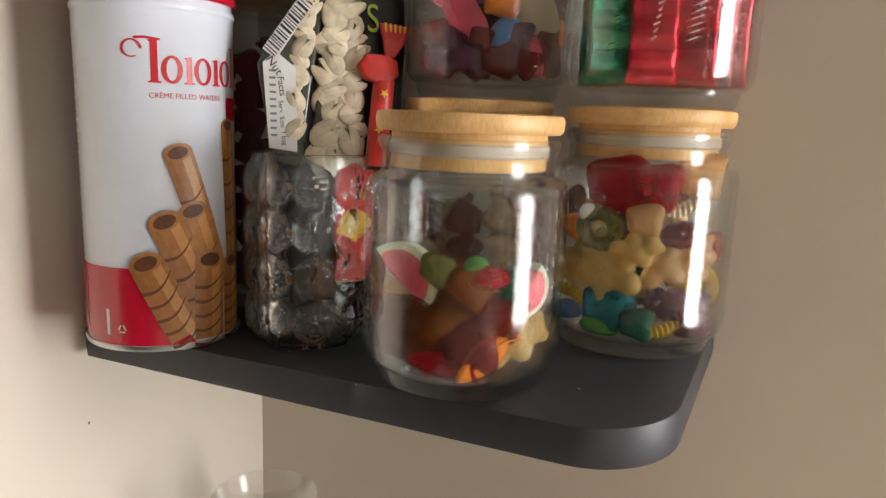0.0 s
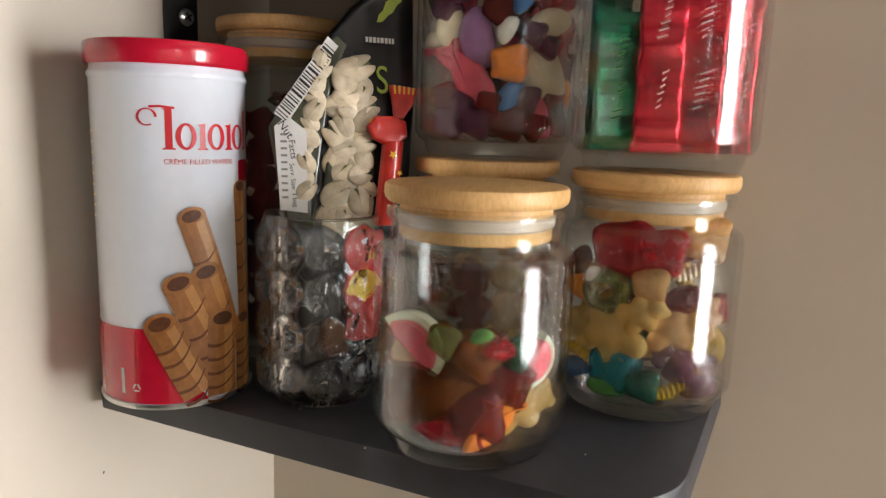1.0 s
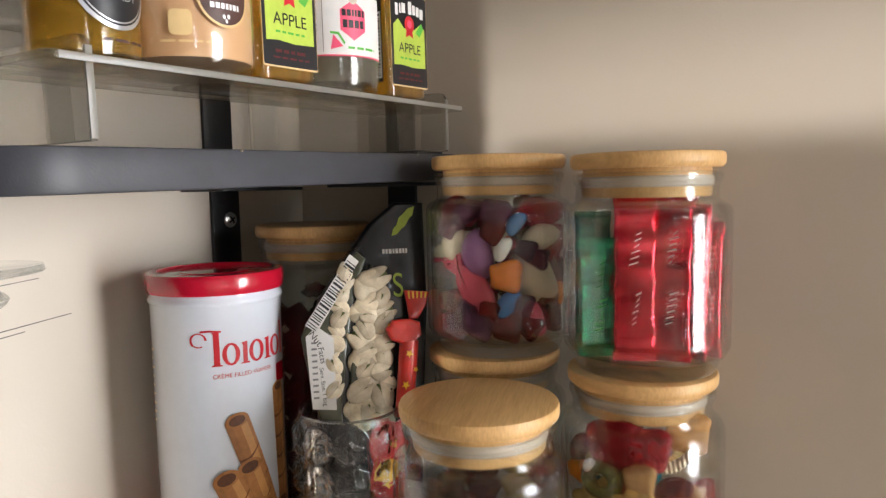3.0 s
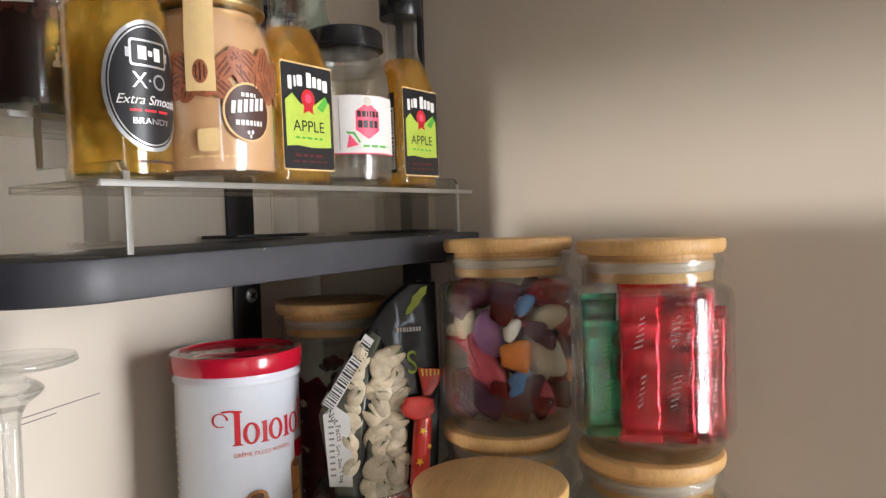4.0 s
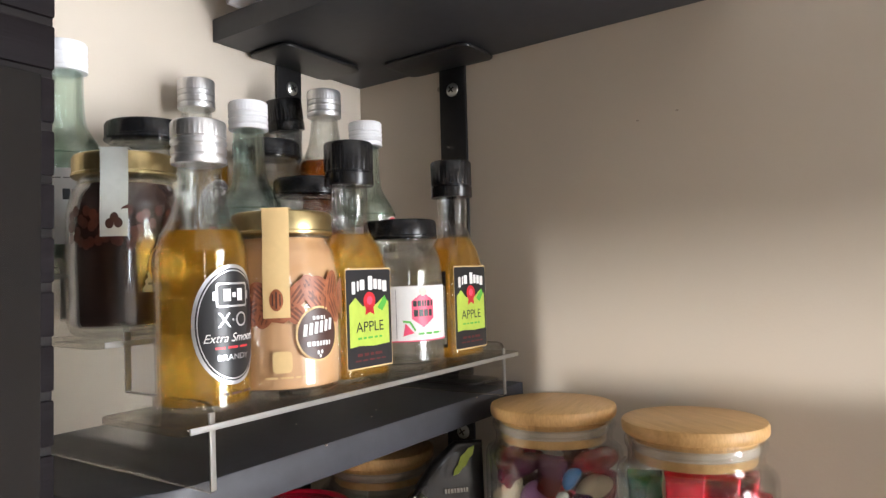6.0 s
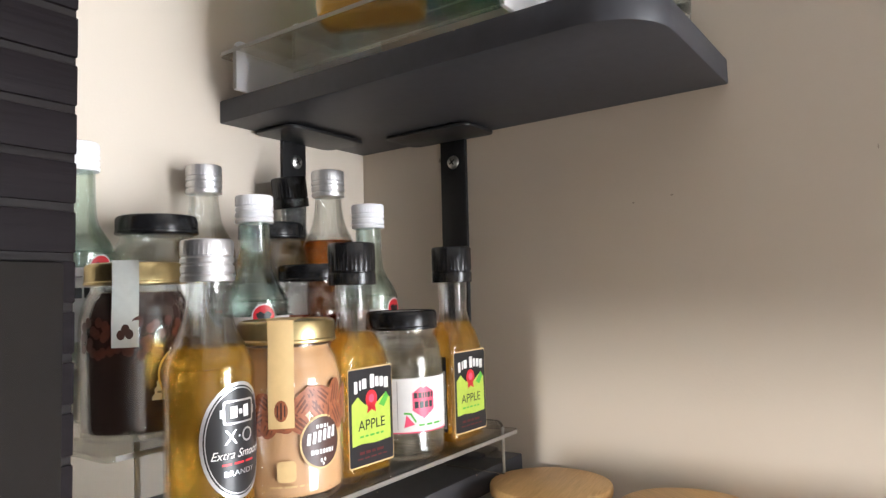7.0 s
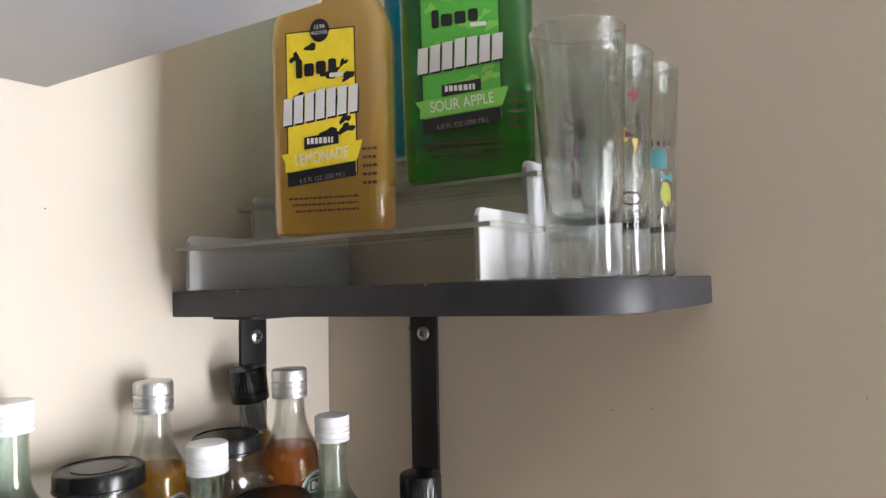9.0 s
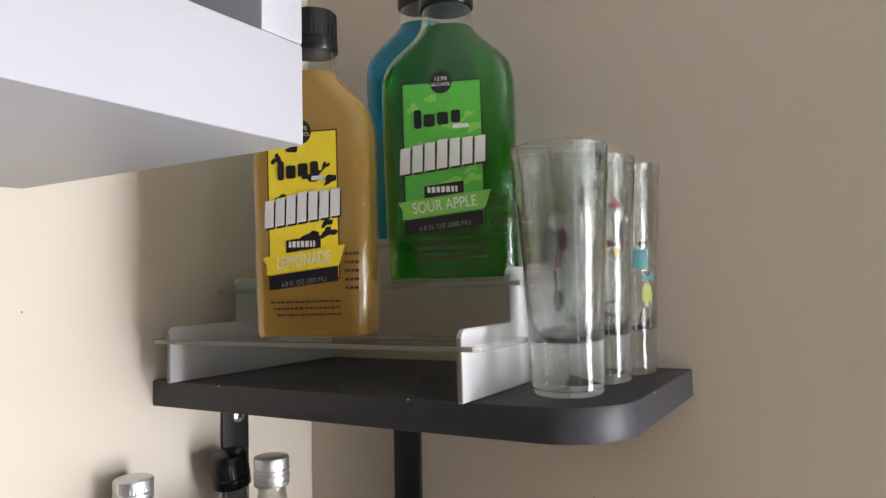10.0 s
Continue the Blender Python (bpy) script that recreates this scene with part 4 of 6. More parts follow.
for i in range(3):
    (a0, b0), (a1, b1) = tri[i], tri[(i + 1) % 3]
    ex, ey = (a1 - a0) * 0.12, (b1 - b0) * 0.12
    q = 0.0008
    nx, ny = (b1 - b0) / 0.0042 * q, -(a1 - a0) / 0.0042 * q
    marks.append([(a0 + ex, b0 + ey), (a1 - ex, b1 - ey), (a1 - ex + nx, b1 - ey + ny), (a0 + ex + nx, b0 + ey + ny)])
printed("recycling_mark", marks + [rect(-0.0315, 0.008, -0.0295, 0.022)], tp, PAPER, tin, 0.0004)
sm = []
for k in range(9):
    sm += bars(-0.0520, -0.0480, 0.146 - 0.0055 * k, 0.0012, k)
printed("small_print", sm, tp, KRAFT, tin, 0.0003)
part("lid_ring", lathe([(0.0215, TIN_H + 0.0093), (0.0222, TIN_H + 0.0099), (0.0230, TIN_H + 0.0093)], 64), TINRED, tin_lid)

# ---- sweets in the jars ----
SWEET = {
    "amber": (0.88, 0.58, 0.20), "orange": (0.80, 0.24, 0.02), "red": (0.50, 0.02, 0.03), "pink": (0.72, 0.12, 0.16), "yellow": (0.80, 0.55, 0.04),
    "green": (0.16, 0.45, 0.10), "dark green": (0.02, 0.16, 0.10), "teal": (0.02, 0.22, 0.26), "purple": (0.17, 0.05, 0.10), "maroon": (0.20, 0.018, 0.016),
    "brown": (0.26, 0.075, 0.014), "cream": (0.78, 0.68, 0.48), "white": (0.82, 0.80, 0.74), "blue": (0.06, 0.18, 0.42), "lilac": (0.36, 0.18, 0.36), "rind": (0.66, 0.70, 0.52), "tan": (0.80, 0.48, 0.20), "olive": (0.22, 0.22, 0.06),
}
PASTEL = ("cream", "white", "lilac", "pink", "blue", "rind", "orange")
SWEETMAT = {k: material("gummy_" + k.replace(" ", "_"), c, 0.26, scale=6, vary=0.16, bump=0.25, bump_scale=26, transmission=0.12 if k in PASTEL else 0.55, ior=1.25, per_object=0.10, coat=0.25) for k, c in SWEET.items()}
for k in ("amber", "brown", "maroon", "red", "yellow", "tan"):
    c = SWEET[k]
    SWEETMAT[k] = material("gummy_" + k, c, 0.22, scale=5, vary=0.22, bump=0.35, bump_scale=30, transmission=0.62, ior=1.22, spec=0.35, per_object=0.10)
SWEETMESH = {}


def ball(bm, x, y, z, a, b, c, n=2):
    g = bmesh.ops.create_icosphere(bm, subdivisions=n, radius=1)
    for v in g["verts"]:
        v.co = (x + v.co.x * a, y + v.co.y * b, z + v.co.z * c)


def blob(balls, flat, power=9):
    """One soft lump round the middle, swelling where the balls are."""
    bm = bmesh.new()
    bmesh.ops.create_icosphere(bm, subdivisions=4, radius=1)
    for v in bm.verts:
        d, total = v.co.normalized(), 0.0
        for x, y, z, r in balls:
            c = Vector((x, y, z))
            along = d.dot(c)
            inside = along * along - c.length_squared + r * r
            if inside > 0 and along + math.sqrt(inside) > 0:
                total += (along + math.sqrt(inside)) ** power
        k = total ** (1 / power) if total else 0.2
        v.co = d * k
        v.co.y *= flat
    bmesh.ops.smooth_vert(bm, verts=bm.verts, factor=0.4, use_axis_x=True, use_axis_y=True, use_axis_z=True)
    return bm


def sweet_bm(kind):
    """Sweets about 1 across, lying in the xz plane, y: thickness."""
    bm = bmesh.new()
    if kind == "bear":
        return blob(((0, 0, -0.04, 0.31), (0, -0.02, 0.30, 0.23), (-0.17, 0, 0.46, 0.10), (0.17, 0, 0.46, 0.10), (-0.24, -0.10, 0.06, 0.17), (0.24, -0.10, 0.06, 0.17),
                     (-0.20, -0.09, -0.34, 0.19), (0.20, -0.09, -0.34, 0.19), (0, -0.14, 0.28, 0.13)), 0.80)
    elif kind in ("cola", "cola_top"):
        bm.free()
        shape = ((-0.56, 0.16), (-0.54, 0.24), (-0.48, 0.29), (-0.30, 0.31), (-0.12, 0.27), (0.0, 0.27), (0.12, 0.29)) if kind == "cola" else ((0.115, 0.288), (0.24, 0.26), (0.34, 0.19), (0.46, 0.14), (0.52, 0.155), (0.56, 0.13), (0.58, 0.06))
        return loft([[(w * math.cos(math.tau * i / 20), 0.62 * w * math.sin(math.tau * i / 20), z) for i in range(20)] for z, w in shape])
    elif kind == "bean":
        ball(bm, 0, 0, 0, 0.30, 0.26, 0.5, 3)
        for v in bm.verts:
            v.co.x += 0.35 * v.co.z ** 2
    elif kind == "worm":
        n, m = 22, 10
        rings = []
        for i in range(n):
            t = i / (n - 1)
            r = 0.12 * (1 + 0.14 * math.cos(i * math.pi)) * (0.45 if i in (0, n - 1) else 1)
            cx, cz = 0.16 * math.sin(t * 4.2), t - 0.5
            rings.append([(cx + r * math.cos(math.tau * k / m), r * math.sin(math.tau * k / m), cz) for k in range(m)])
        bm.free()
        return loft(rings)
    elif kind == "ring":
        n, m = 28, 12
        vs = [[bm.verts.new(((0.33 + 0.16 * math.cos(math.tau * j / m)) * math.cos(math.tau * i / n), 0.16 * math.sin(math.tau * j / m), (0.33 + 0.16 * math.cos(math.tau * j / m)) * math.sin(math.tau * i / n))) for j in range(m)] for i in range(n)]
        for i in range(n):
            for j in range(m):
                bm.faces.new((vs[i][j], vs[(i + 1) % n][j], vs[(i + 1) % n][(j + 1) % m], vs[i][(j + 1) % m]))
        bmesh.ops.recalc_face_normals(bm, faces=bm.faces)
    elif kind == "fish":
        bm.free()
        o = [(0.0, -0.62), (0.10, -0.50), (0.20, -0.25), (0.22, 0.02), (0.15, 0.25), (0.07, 0.36), (0.16, 0.52), (0.10, 0.58), (0.0, 0.52), (-0.12, 0.58), (-0.15, 0.50), (-0.07, 0.36), (-0.17, 0.22), (-0.22, 0.0), (-0.19, -0.28), (-0.09, -0.52)]
        b = plate(o, 0.20, 0.07, 3)
        bmesh.ops.rotate(b, cent=(0, 0, 0), matrix=Matrix.Rotation(radians(90), 3, "X"), verts=b.verts)
        return b
    elif kind == "wedge":
        bm.free()
        b = plate(arc(0, -0.25, 0.55, 15, 165, 12) + [(-0.30, -0.22), (0.30, -0.22)], 0.28, 0.07, 3)
        bmesh.ops.rotate(b, cent=(0, 0, 0), matrix=Matrix.Rotation(radians(90), 3, "X"), verts=b.verts)
        return b
    elif kind == "rind":
        bm.free()
        b = plate(arc(0, -0.25, 0.62, 12, 168, 14) + arc(0, -0.25, 0.47, 168, 12, 14), 0.30, 0.05, 2)
        bmesh.ops.rotate(b, cent=(0, 0, 0), matrix=Matrix.Rotation(radians(90), 3, "X"), verts=b.verts)
        return b
    else:
        bm.free()
        bm = block(0.84, 0.54, 0.74, 0.25, 4, base=False)
        for v in bm.verts:
            v.co += 0.13 * noise.noise_vector(v.co * 2.2)
    return bm


SWEETNAME = {"cola": "gummy_bottle", "bear": "gummy_bear", "bean": "jelly_bean", "worm": "gummy_worm", "ring": "gummy_ring", "fish": "gummy_fish", "wedge": "gummy_slice", "rind": "rind", "block": "gummy_cube"}
SWEETDESC = {"cola": "bottle-shaped gummy", "bear": "gummy bear shape", "bean": "smooth jelly bean", "worm": "ribbed gummy worm", "ring": "gummy ring", "fish": "long gummy fish", "wedge": "gummy fruit slice", "block": "soft gummy cube"}


def sweet(kind, colour, m, group):
    key = (kind, colour)
    if key not in SWEETMESH:
        SWEETMESH[key] = mesh_of(SWEETNAME[kind], sweet_bm(kind), SWEETMAT[colour])
        for p in SWEETMESH[key].polygons:
            p.use_smooth = True
    ob = new(SWEETNAME[kind], SWEETMESH[key])
    ob.matrix_basis = m
    return tagged(ob, colour + " " + SWEETDESC[kind] + " inside a glass jar", "candy", group)


def keep_inside(ob, jar):
    """Moves a sweet off the glass and the jar's base where it would pass through them."""
    m = ob.matrix_basis.copy()
    for _ in range(4):
        vs = [m @ v.co for v in ob.data.vertices]
        out = max(vs, key=lambda v: (v.x - jar[0]) ** 2 + (v.y - jar[1]) ** 2)
        d = Vector((out.x - jar[0], out.y - jar[1], 0))
        over = d.length - 0.0428
        if over > 0:
            m.translation -= d.normalized() * over
        low = min(v.z for v in vs) - jar[2] - 0.0098
        if low < 0:
            m.translation.z -= low
    ob.matrix_basis = m


def fill_jar(jar, facing, front, colours, level, count, seed, group):
    """Sweets seen at the front glass, as (kind, colour, across, height, size, turn), and others heaped behind them."""
    x, y, z = jar
    a = radians(facing)
    fx, fy, rx, ry = math.cos(a), math.sin(a), -math.sin(a), math.cos(a)
    rnd = random.Random(seed)
    for kind, colour, u, h, s, turn in front:
        s = s * 0.00122
        u, h = u * 0.001, h * 0.001
        far = 0.0432 - 0.36 * s
        u = max(-far * 0.96, min(far * 0.96, u))
        d = math.sqrt(far * far - u * u)
        lean = math.degrees(math.asin(max(-1, min(1, u / 0.045))))
        h = max(h, 0.0105 + 0.22 * s)
        m = pose(x + fx * d + rx * u, y + fy * d + ry * u, z + h, 0, 0, facing - 270 + lean * 0.7) @ pose(0, 0, 0, rnd.uniform(-14, 14), turn, 0) @ Matrix.Scale(s, 4)
        ob = sweet(kind, colour, m, group)
        keep_inside(ob, jar)
        if kind == "cola":
            top = new("pale_neck", SWEETMESH.setdefault(("cola_top", "tan"), mesh_of("pale_neck", sweet_bm("cola_top"), SWEETMAT["tan"])))
            top.parent = ob
            tagged(top, "pale tan neck")
        if kind == "wedge":
            r = new("rind", SWEETMESH.setdefault(("rind", "white"), mesh_of("rind", sweet_bm("rind"), SWEETMAT["rind"])))
            r.parent = ob
            r.matrix_basis = pose(0, 0.02, 0)
            tagged(r, "pale white and green rind")
    kinds = ("bear", "bean", "block", "ring", "worm", "bear")
    for i in range(count):
        s = rnd.uniform(0.015, 0.022)
        r, t = 0.028 * math.sqrt(rnd.random()), rnd.uniform(0, math.tau)
        h = 0.012 + s * 0.3 + (level - 0.012) * (i / count)
        px, py = r * math.cos(t), r * math.sin(t)
        if px * fx + py * fy > 0.018:
            px, py = px - fx * 0.02, py - fy * 0.02
        m = pose(x + px, y + py, z + h, rnd.uniform(0, 360), rnd.uniform(0, 360), rnd.uniform(0, 360)) @ Matrix.Scale(s, 4)
        keep_inside(sweet(rnd.choice(kinds), rnd.choice(colours), m, group), jar)


fill_jar(JA, 204, [
    ("wedge", "pink", -24, 54, 24, 38), ("cola", "brown", -27, 38, 30, -4), ("cola", "brown", -2, 41, 32, 38), ("block", "brown", -17, 24, 28, 20), ("block", "maroon", -25, 16, 26, 0), ("block", "maroon", 4, 24, 27, -10),
    ("fish", "orange", 11, 20, 24, 52), ("bear", "amber", 26, 25, 25, 70), ("wedge", "pink", 28, 47, 18, 115), ("bean", "dark green", 21, 52, 15, 10), ("block", "maroon", 17, 37, 24, 12),
    ("block", "olive", -11, 58, 15, 20), ("bean", "green", 5, 62, 9, 70), ("bean", "red", 11, 55, 15, 82), ("fish", "red", -6, 12, 22, 95), ("block", "brown", 3, 52, 22, 30)],
    ("brown", "maroon", "brown", "maroon"), 0.042, 20, 3, "sweets in the front jar")
fill_jar(JB, 191, [
    ("block", "red", -12, 86, 30, 0), ("block", "red", 6, 86, 24, 4), ("block", "tan", 27, 91, 24, 0), ("worm", "cream", 20, 79, 22, 78), ("ring", "olive", -19, 63, 21, 20), ("block", "tan", 2, 70, 18, 0),
    ("bear", "amber", -14, 43, 30, -35), ("bear", "amber", -30, 43, 20, 20), ("bear", "amber", 0, 55, 19, 60), ("bear", "tan", 15, 49, 24, 75), ("bear", "tan", 29, 52, 18, 10), ("block", "red", 37, 55, 16, 0), ("ring", "yellow", 35, 33, 24, 0),
    ("block", "purple", 25, 24, 24, 20), ("block", "teal", -13, 24, 24, 10)],
    ("teal", "purple", "amber", "red", "maroon", "dark green"), 0.078, 26, 5, "sweets in the bear jar")
fill_jar(JB, 191, [
    ("block", "dark green", 2, 18, 17, 0), ("worm", "yellow", -30, 21, 22, -38), ("bean", "green", -15, 11, 17, 90), ("worm", "yellow", 16, 10, 24, 76), ("bean", "blue", -36, 14, 15, 80), ("bean", "purple", 30, 10, 17, 80), ("bean", "white", -26, 72, 8, 40), ("block", "orange", -34, 62, 14, 0), ("bean", "maroon", -36, 72, 18, 0), ("bean", "maroon", 18, 62, 20, 60)],
    ("teal",), 0.02, 0, 6, "sweets in the bear jar")
fill_jar(JC, 206, [
    ("bean", "cream", -28, 70, 19, 10), ("bean", "lilac", -13, 63, 26, -10), ("fish", "pink", -14, 42, 34, -38), ("fish", "pink", -33, 55, 26, -70), ("block", "orange", 4, 50, 20, 0), ("bean", "cream", 21, 49, 34, -22), ("bean", "cream", 25, 72, 22, 60),
    ("bean", "blue", 5, 34, 16, 40), ("bean", "pink", 20, 23, 20, -20), ("bean", "red", 33, 67, 24, 25), ("bean", "red", 34, 87, 22, 70), ("bean", "orange", 37, 37, 15, 0), ("bean", "white", 2, 67, 13, 30), ("bean", "olive", -38, 86, 17, 0), ("bean", "purple", -18, 89, 18, 60)],
    ("maroon", "purple", "maroon", "red", "pink"), 0.086, 26, 8, "sweets in the mixed jar")
fill_jar(JC, 206, [
    ("block", "purple", -2, 88, 18, 20), ("bean", "blue", 10, 82, 13, 40), ("block", "maroon", -30, 33, 16, 0), ("block", "purple", 14, 33, 14, 10), ("block", "maroon", 30, 32, 14, 10), ("block", "purple", -20, 29, 14, 40), ("block", "maroon", -6, 30, 13, 20), ("block", "purple", 24, 60, 13, 20), ("block", "maroon", -4, 77, 15, 20), ("block", "purple", 16, 66, 13, 20), ("block", "purple", -30, 78, 16, 20), ("block", "purple", -12, 20, 18, 10), ("block", "maroon", 4, 18, 19, 0), ("block", "purple", -27, 17, 18, 5), ("block", "maroon", 18, 14, 16, 30), ("bean", "cream", -36, 64, 12, 80), ("bean", "maroon", -28, 90, 18, 30), ("block", "maroon", 31, 22, 18, 0), ("bean", "red", 22, 90, 20, 80), ("block", "maroon", 38, 50, 20, 0)],
    ("maroon",), 0.02, 0, 9, "sweets in the mixed jar")
for jar, cols, lev, seed, grp in ((JE, ("brown", "maroon"), 0.170, 12, "sweets in the corner jar"), (JF, ("brown", "maroon", "amber", "red"), 0.075, 13, "sweets in the hidden jar")):
    fill_jar(jar, 215, [("block", cols[k % len(cols)], u, 14 + 17 * (k // 4), 19, 15 * k) for k, u in enumerate((-30, -11, 9, 28) * (9 if jar is JE else 4))], cols, lev, 14, seed, grp)

# ---- wrapped mints in the upper jar ----


def foil(name, colour, dark):
    return material(name, colour, 0.24, metal=0.75, scale=90, vary=dark, bump=0.5, bump_scale=160, stretch=(1, 1, 0.4), coat=0.8)


MINTMAT = {"red": foil("red_foil", (0.62, 0.015, 0.04), 0.35), "dark red": foil("dark_red_foil", (0.33, 0.008, 0.02), 0.4), "green": foil("green_foil", (0.0, 0.20, 0.09), 0.4)}


def wrapped_mint(u, out, length, colour, turn, lean, seed, wide):
    rnd = random.Random(seed)
    a = radians(194)
    fx, fy, rx, ry = math.cos(a), math.sin(a), -math.sin(a), math.cos(a)
    m = pose(JD[0] + fx * out + rx * u, JD[1] + fy * out + ry * u, JD[2] + 0.0105, 0, 0, 194 - 270 + turn) @ pose(0, 0, 0, lean, 0, 0)
    root = thing("wrapped_mint", m, colour + " foil wrapped mint stick standing in a jar", "candy", "wrapped mints")
    rings = []
    for i in range(43):
        f = i / 42
        z = length * f
        end = min(z, length - z)
        w = wide * (1.05 if end < 0.006 else 1.0 + 0.02 * math.sin(f * 23 + seed))
        d = 0.0012 if end < 0.0055 else 0.0046 + 0.0026 * min(1, (end - 0.0055) / 0.004)
        ring = []
        for px, py in rounded(w, d, min(d, w) * 0.32, 6):
            q = Vector((px * 330, py * 200 + seed * 7.3, z * 120))
            fold = noise.noise(q) * 0.0013 + noise.noise(q * 2.3) * 0.0008
            ring.append((px * (1 + 14 * fold), py + (fold if end > 0.003 else 0.6 * fold), z + 0.5 * fold))
        rings.append(ring)
    part("wrapper", loft(rings), MINTMAT[colour], root)
    place = on_flat(0, -0.0046, 270)
    marks = []
    for k in range(2):
        v0 = length * (0.22 + 0.36 * k)
        for j in range(6):
            v = v0 + 0.0032 * j
            e = rnd.uniform(0.4, 1.3)
            marks.append([(-0.0022 * e + 0.0005 * j, v), (0.0016 * e + 0.0005 * j, v + 0.0016), (0.0014 * e + 0.0005 * j, v + 0.0021), (-0.0024 * e + 0.0005 * j, v + 0.0006)])
    printed("brand_mark", marks, place, SWEETMAT["white"] if colour != "green" else SWEETMAT["green"], root, 0.0002)
    return root


for u, out, L, c, t, ln, s, wd in ((-0.0240, 0.0235, 0.066, "green", 12, -3, 2, 0.0215), (-0.0290, 0.0050, 0.080, "green", 10, -2, 3, 0.0200), (-0.0050, 0.0300, 0.089, "red", 4, -4, 4, 0.0215), (0.0135, 0.0270, 0.090, "red", -8, -4, 5, 0.0205),
                                  (0.0262, 0.0195, 0.082, "dark red", -48, -2, 7, 0.0140), (0.0345, 0.0120, 0.074, "red", -24, -2, 8, 0.0115), (-0.0020, 0.0170, 0.092, "dark red", 0, -2, 9, 0.0200), (0.0180, 0.0100, 0.091, "dark red", -4, -2, 10, 0.0180), (0.0280, -0.0040, 0.083, "dark red", -10, 0, 11, 0.0150)):
    wrapped_mint(u, out, L, c, t, ln, s, wd)

# ---- snack bag and sweet stick in the tumbler ----
BAGBLACK = material("black_foil_bag", (0.010, 0.010, 0.011), 0.28, scale=120, vary=0.3, bump=0.7, bump_scale=70, coat=0.4)
BAGPRINT = material("grey_green_print", (0.045, 0.047, 0.025), 0.3, scale=160, vary=0.5, coat=0.4)
SHELLNUT = material("pistachio_shell", (0.60, 0.48, 0.30), 0.35, scale=260, vary=0.3, colour2=(0.77, 0.68, 0.51), per_object=0.25)
KERNEL = material("pistachio_kernel", (0.13, 0.15, 0.045), 0.5, scale=300, vary=0.3)
BAG = Matrix(((0.7507, 0.6523, 0.1044, -0.105), (-0.6606, 0.7413, 0.1186, -0.137), (0.0, -0.158, 0.9874, 1.49), (0, 0, 0, 1)))
bag = thing("snack_bag", BAG, "black pistachio snack bag standing in a cut-glass tumbler", "bag")


def upright(bm):
    """Turns a plate from the floor plane to face local -y."""
    bmesh.ops.rotate(bm, cent=(0, 0, 0), matrix=Matrix.Rotation(radians(90), 3, "X"), verts=bm.verts)
    return bm


def creased(o, thick, bevel, seed, amount=0.0012):
    bm = plate(o, thick, bevel, 3)
    bmesh.ops.triangulate(bm, faces=bm.faces[:])
    bmesh.ops.subdivide_edges(bm, edges=bm.edges[:], cuts=3, use_grid_fill=True)
    for v in bm.verts:
        v.co.z += amount * noise.noise(Vector((v.co.x * 60, v.co.y * 38, seed)))
    return upright(bm)


part("pouch", creased([(-0.020, -0.084), (0.016, -0.084), (0.026, -0.02), (0.0425, 0.0), (0.0485, 0.060), (0.050, 0.128), (0.030, 0.1285), (0.0128, 0.115), (-0.004, 0.094), (-0.022, 0.068), (-0.032, 0.040), (-0.026, 0.0), (-0.024, -0.03)], 0.012, 0.004, 3), BAGBLACK, bag)
lw = creased([(-0.025, -0.006), (-0.0120, -0.008), (-0.0115, 0.004), (-0.0065, 0.036), (0.000, 0.071), (0.0085, 0.092), (0.003, 0.097), (-0.0185, 0.0735), (-0.0345, 0.046), (-0.029, 0.006)], 0.004, 0.0015, 5)
bmesh.ops.translate(lw, vec=(0, -0.0115, 0), verts=lw.verts)
part("side_gusset", lw, BAGPRINT, bag, "printed grey-green gusset")
rw = creased([(-0.0075, -0.010), (0.018, -0.010), (0.0205, 0.0006), (0.0231, 0.041), (0.0192, 0.070), (0.0118, 0.089), (0.0035, 0.071), (-0.0035, 0.036), (-0.008, 0.003)], 0.004, 0.0015, 7)
bmesh.ops.translate(rw, vec=(0, -0.0125, 0), verts=rw.verts)
part("front_panel", rw, BAGPRINT, bag, "printed panel with pistachios")
bf = on_flat(0, -0.0158, 270)
printed("white_strip", [[(-0.0300, 0.002), (-0.0155, 0.000), (-0.0150, 0.044), (-0.0250, 0.052), (-0.0320, 0.046)], [(-0.0320, 0.0530), (-0.0250, 0.0480), (0.0035, 0.0905), (-0.0020, 0.0955)]], bf, PAPER, bag, 0.0012, 0)
code, rnd = [], random.Random(4)
s = 0.0
while s < 0.92:
    w = rnd.choice((0.012, 0.018, 0.030))
    p = lambda k, c: (-0.0285 + (0.0300) * k + c * 0.0030, 0.0515 + 0.0415 * k - c * 0.0026)
    code.append([p(s, -0.9), p(s, 0.9), p(s + w, 0.9), p(s + w, -0.9)])
    s += w + rnd.choice((0.014, 0.02, 0.028))
printed("barcode", code, bf, PRINTBLACK, bag, 0.0016, 0)
lettered("caption", "Nut", 0.0062, -0.0262, 0.0445, bf, PRINTBLACK, bag, 0.0016, turn=-55)
lettered("caption", "Facts", 0.0050, -0.0228, 0.0340, bf, PRINTBLACK, bag, 0.0016, turn=-83)
lettered("caption", "Serv. Size: 1 bag", 0.0036, -0.0228, 0.0150, bf, PRINTBLACK, bag, 0.0016, turn=-86)
tiny = []
for k in range(10):
    tiny.append(rect(-0.0290, 0.008 + 0.0037 * k, -0.0257, 0.0092 + 0.0037 * k))
printed("small_print", tiny, bf, PRINTGREY, bag, 0.0016, 0)
bk = on_flat(0, -0.0128, 270)
lettered("caption", "S", 0.022, 0.0285, 0.0735, bk, PRINTLIME, bag, 0.0016, stretch=0.75)
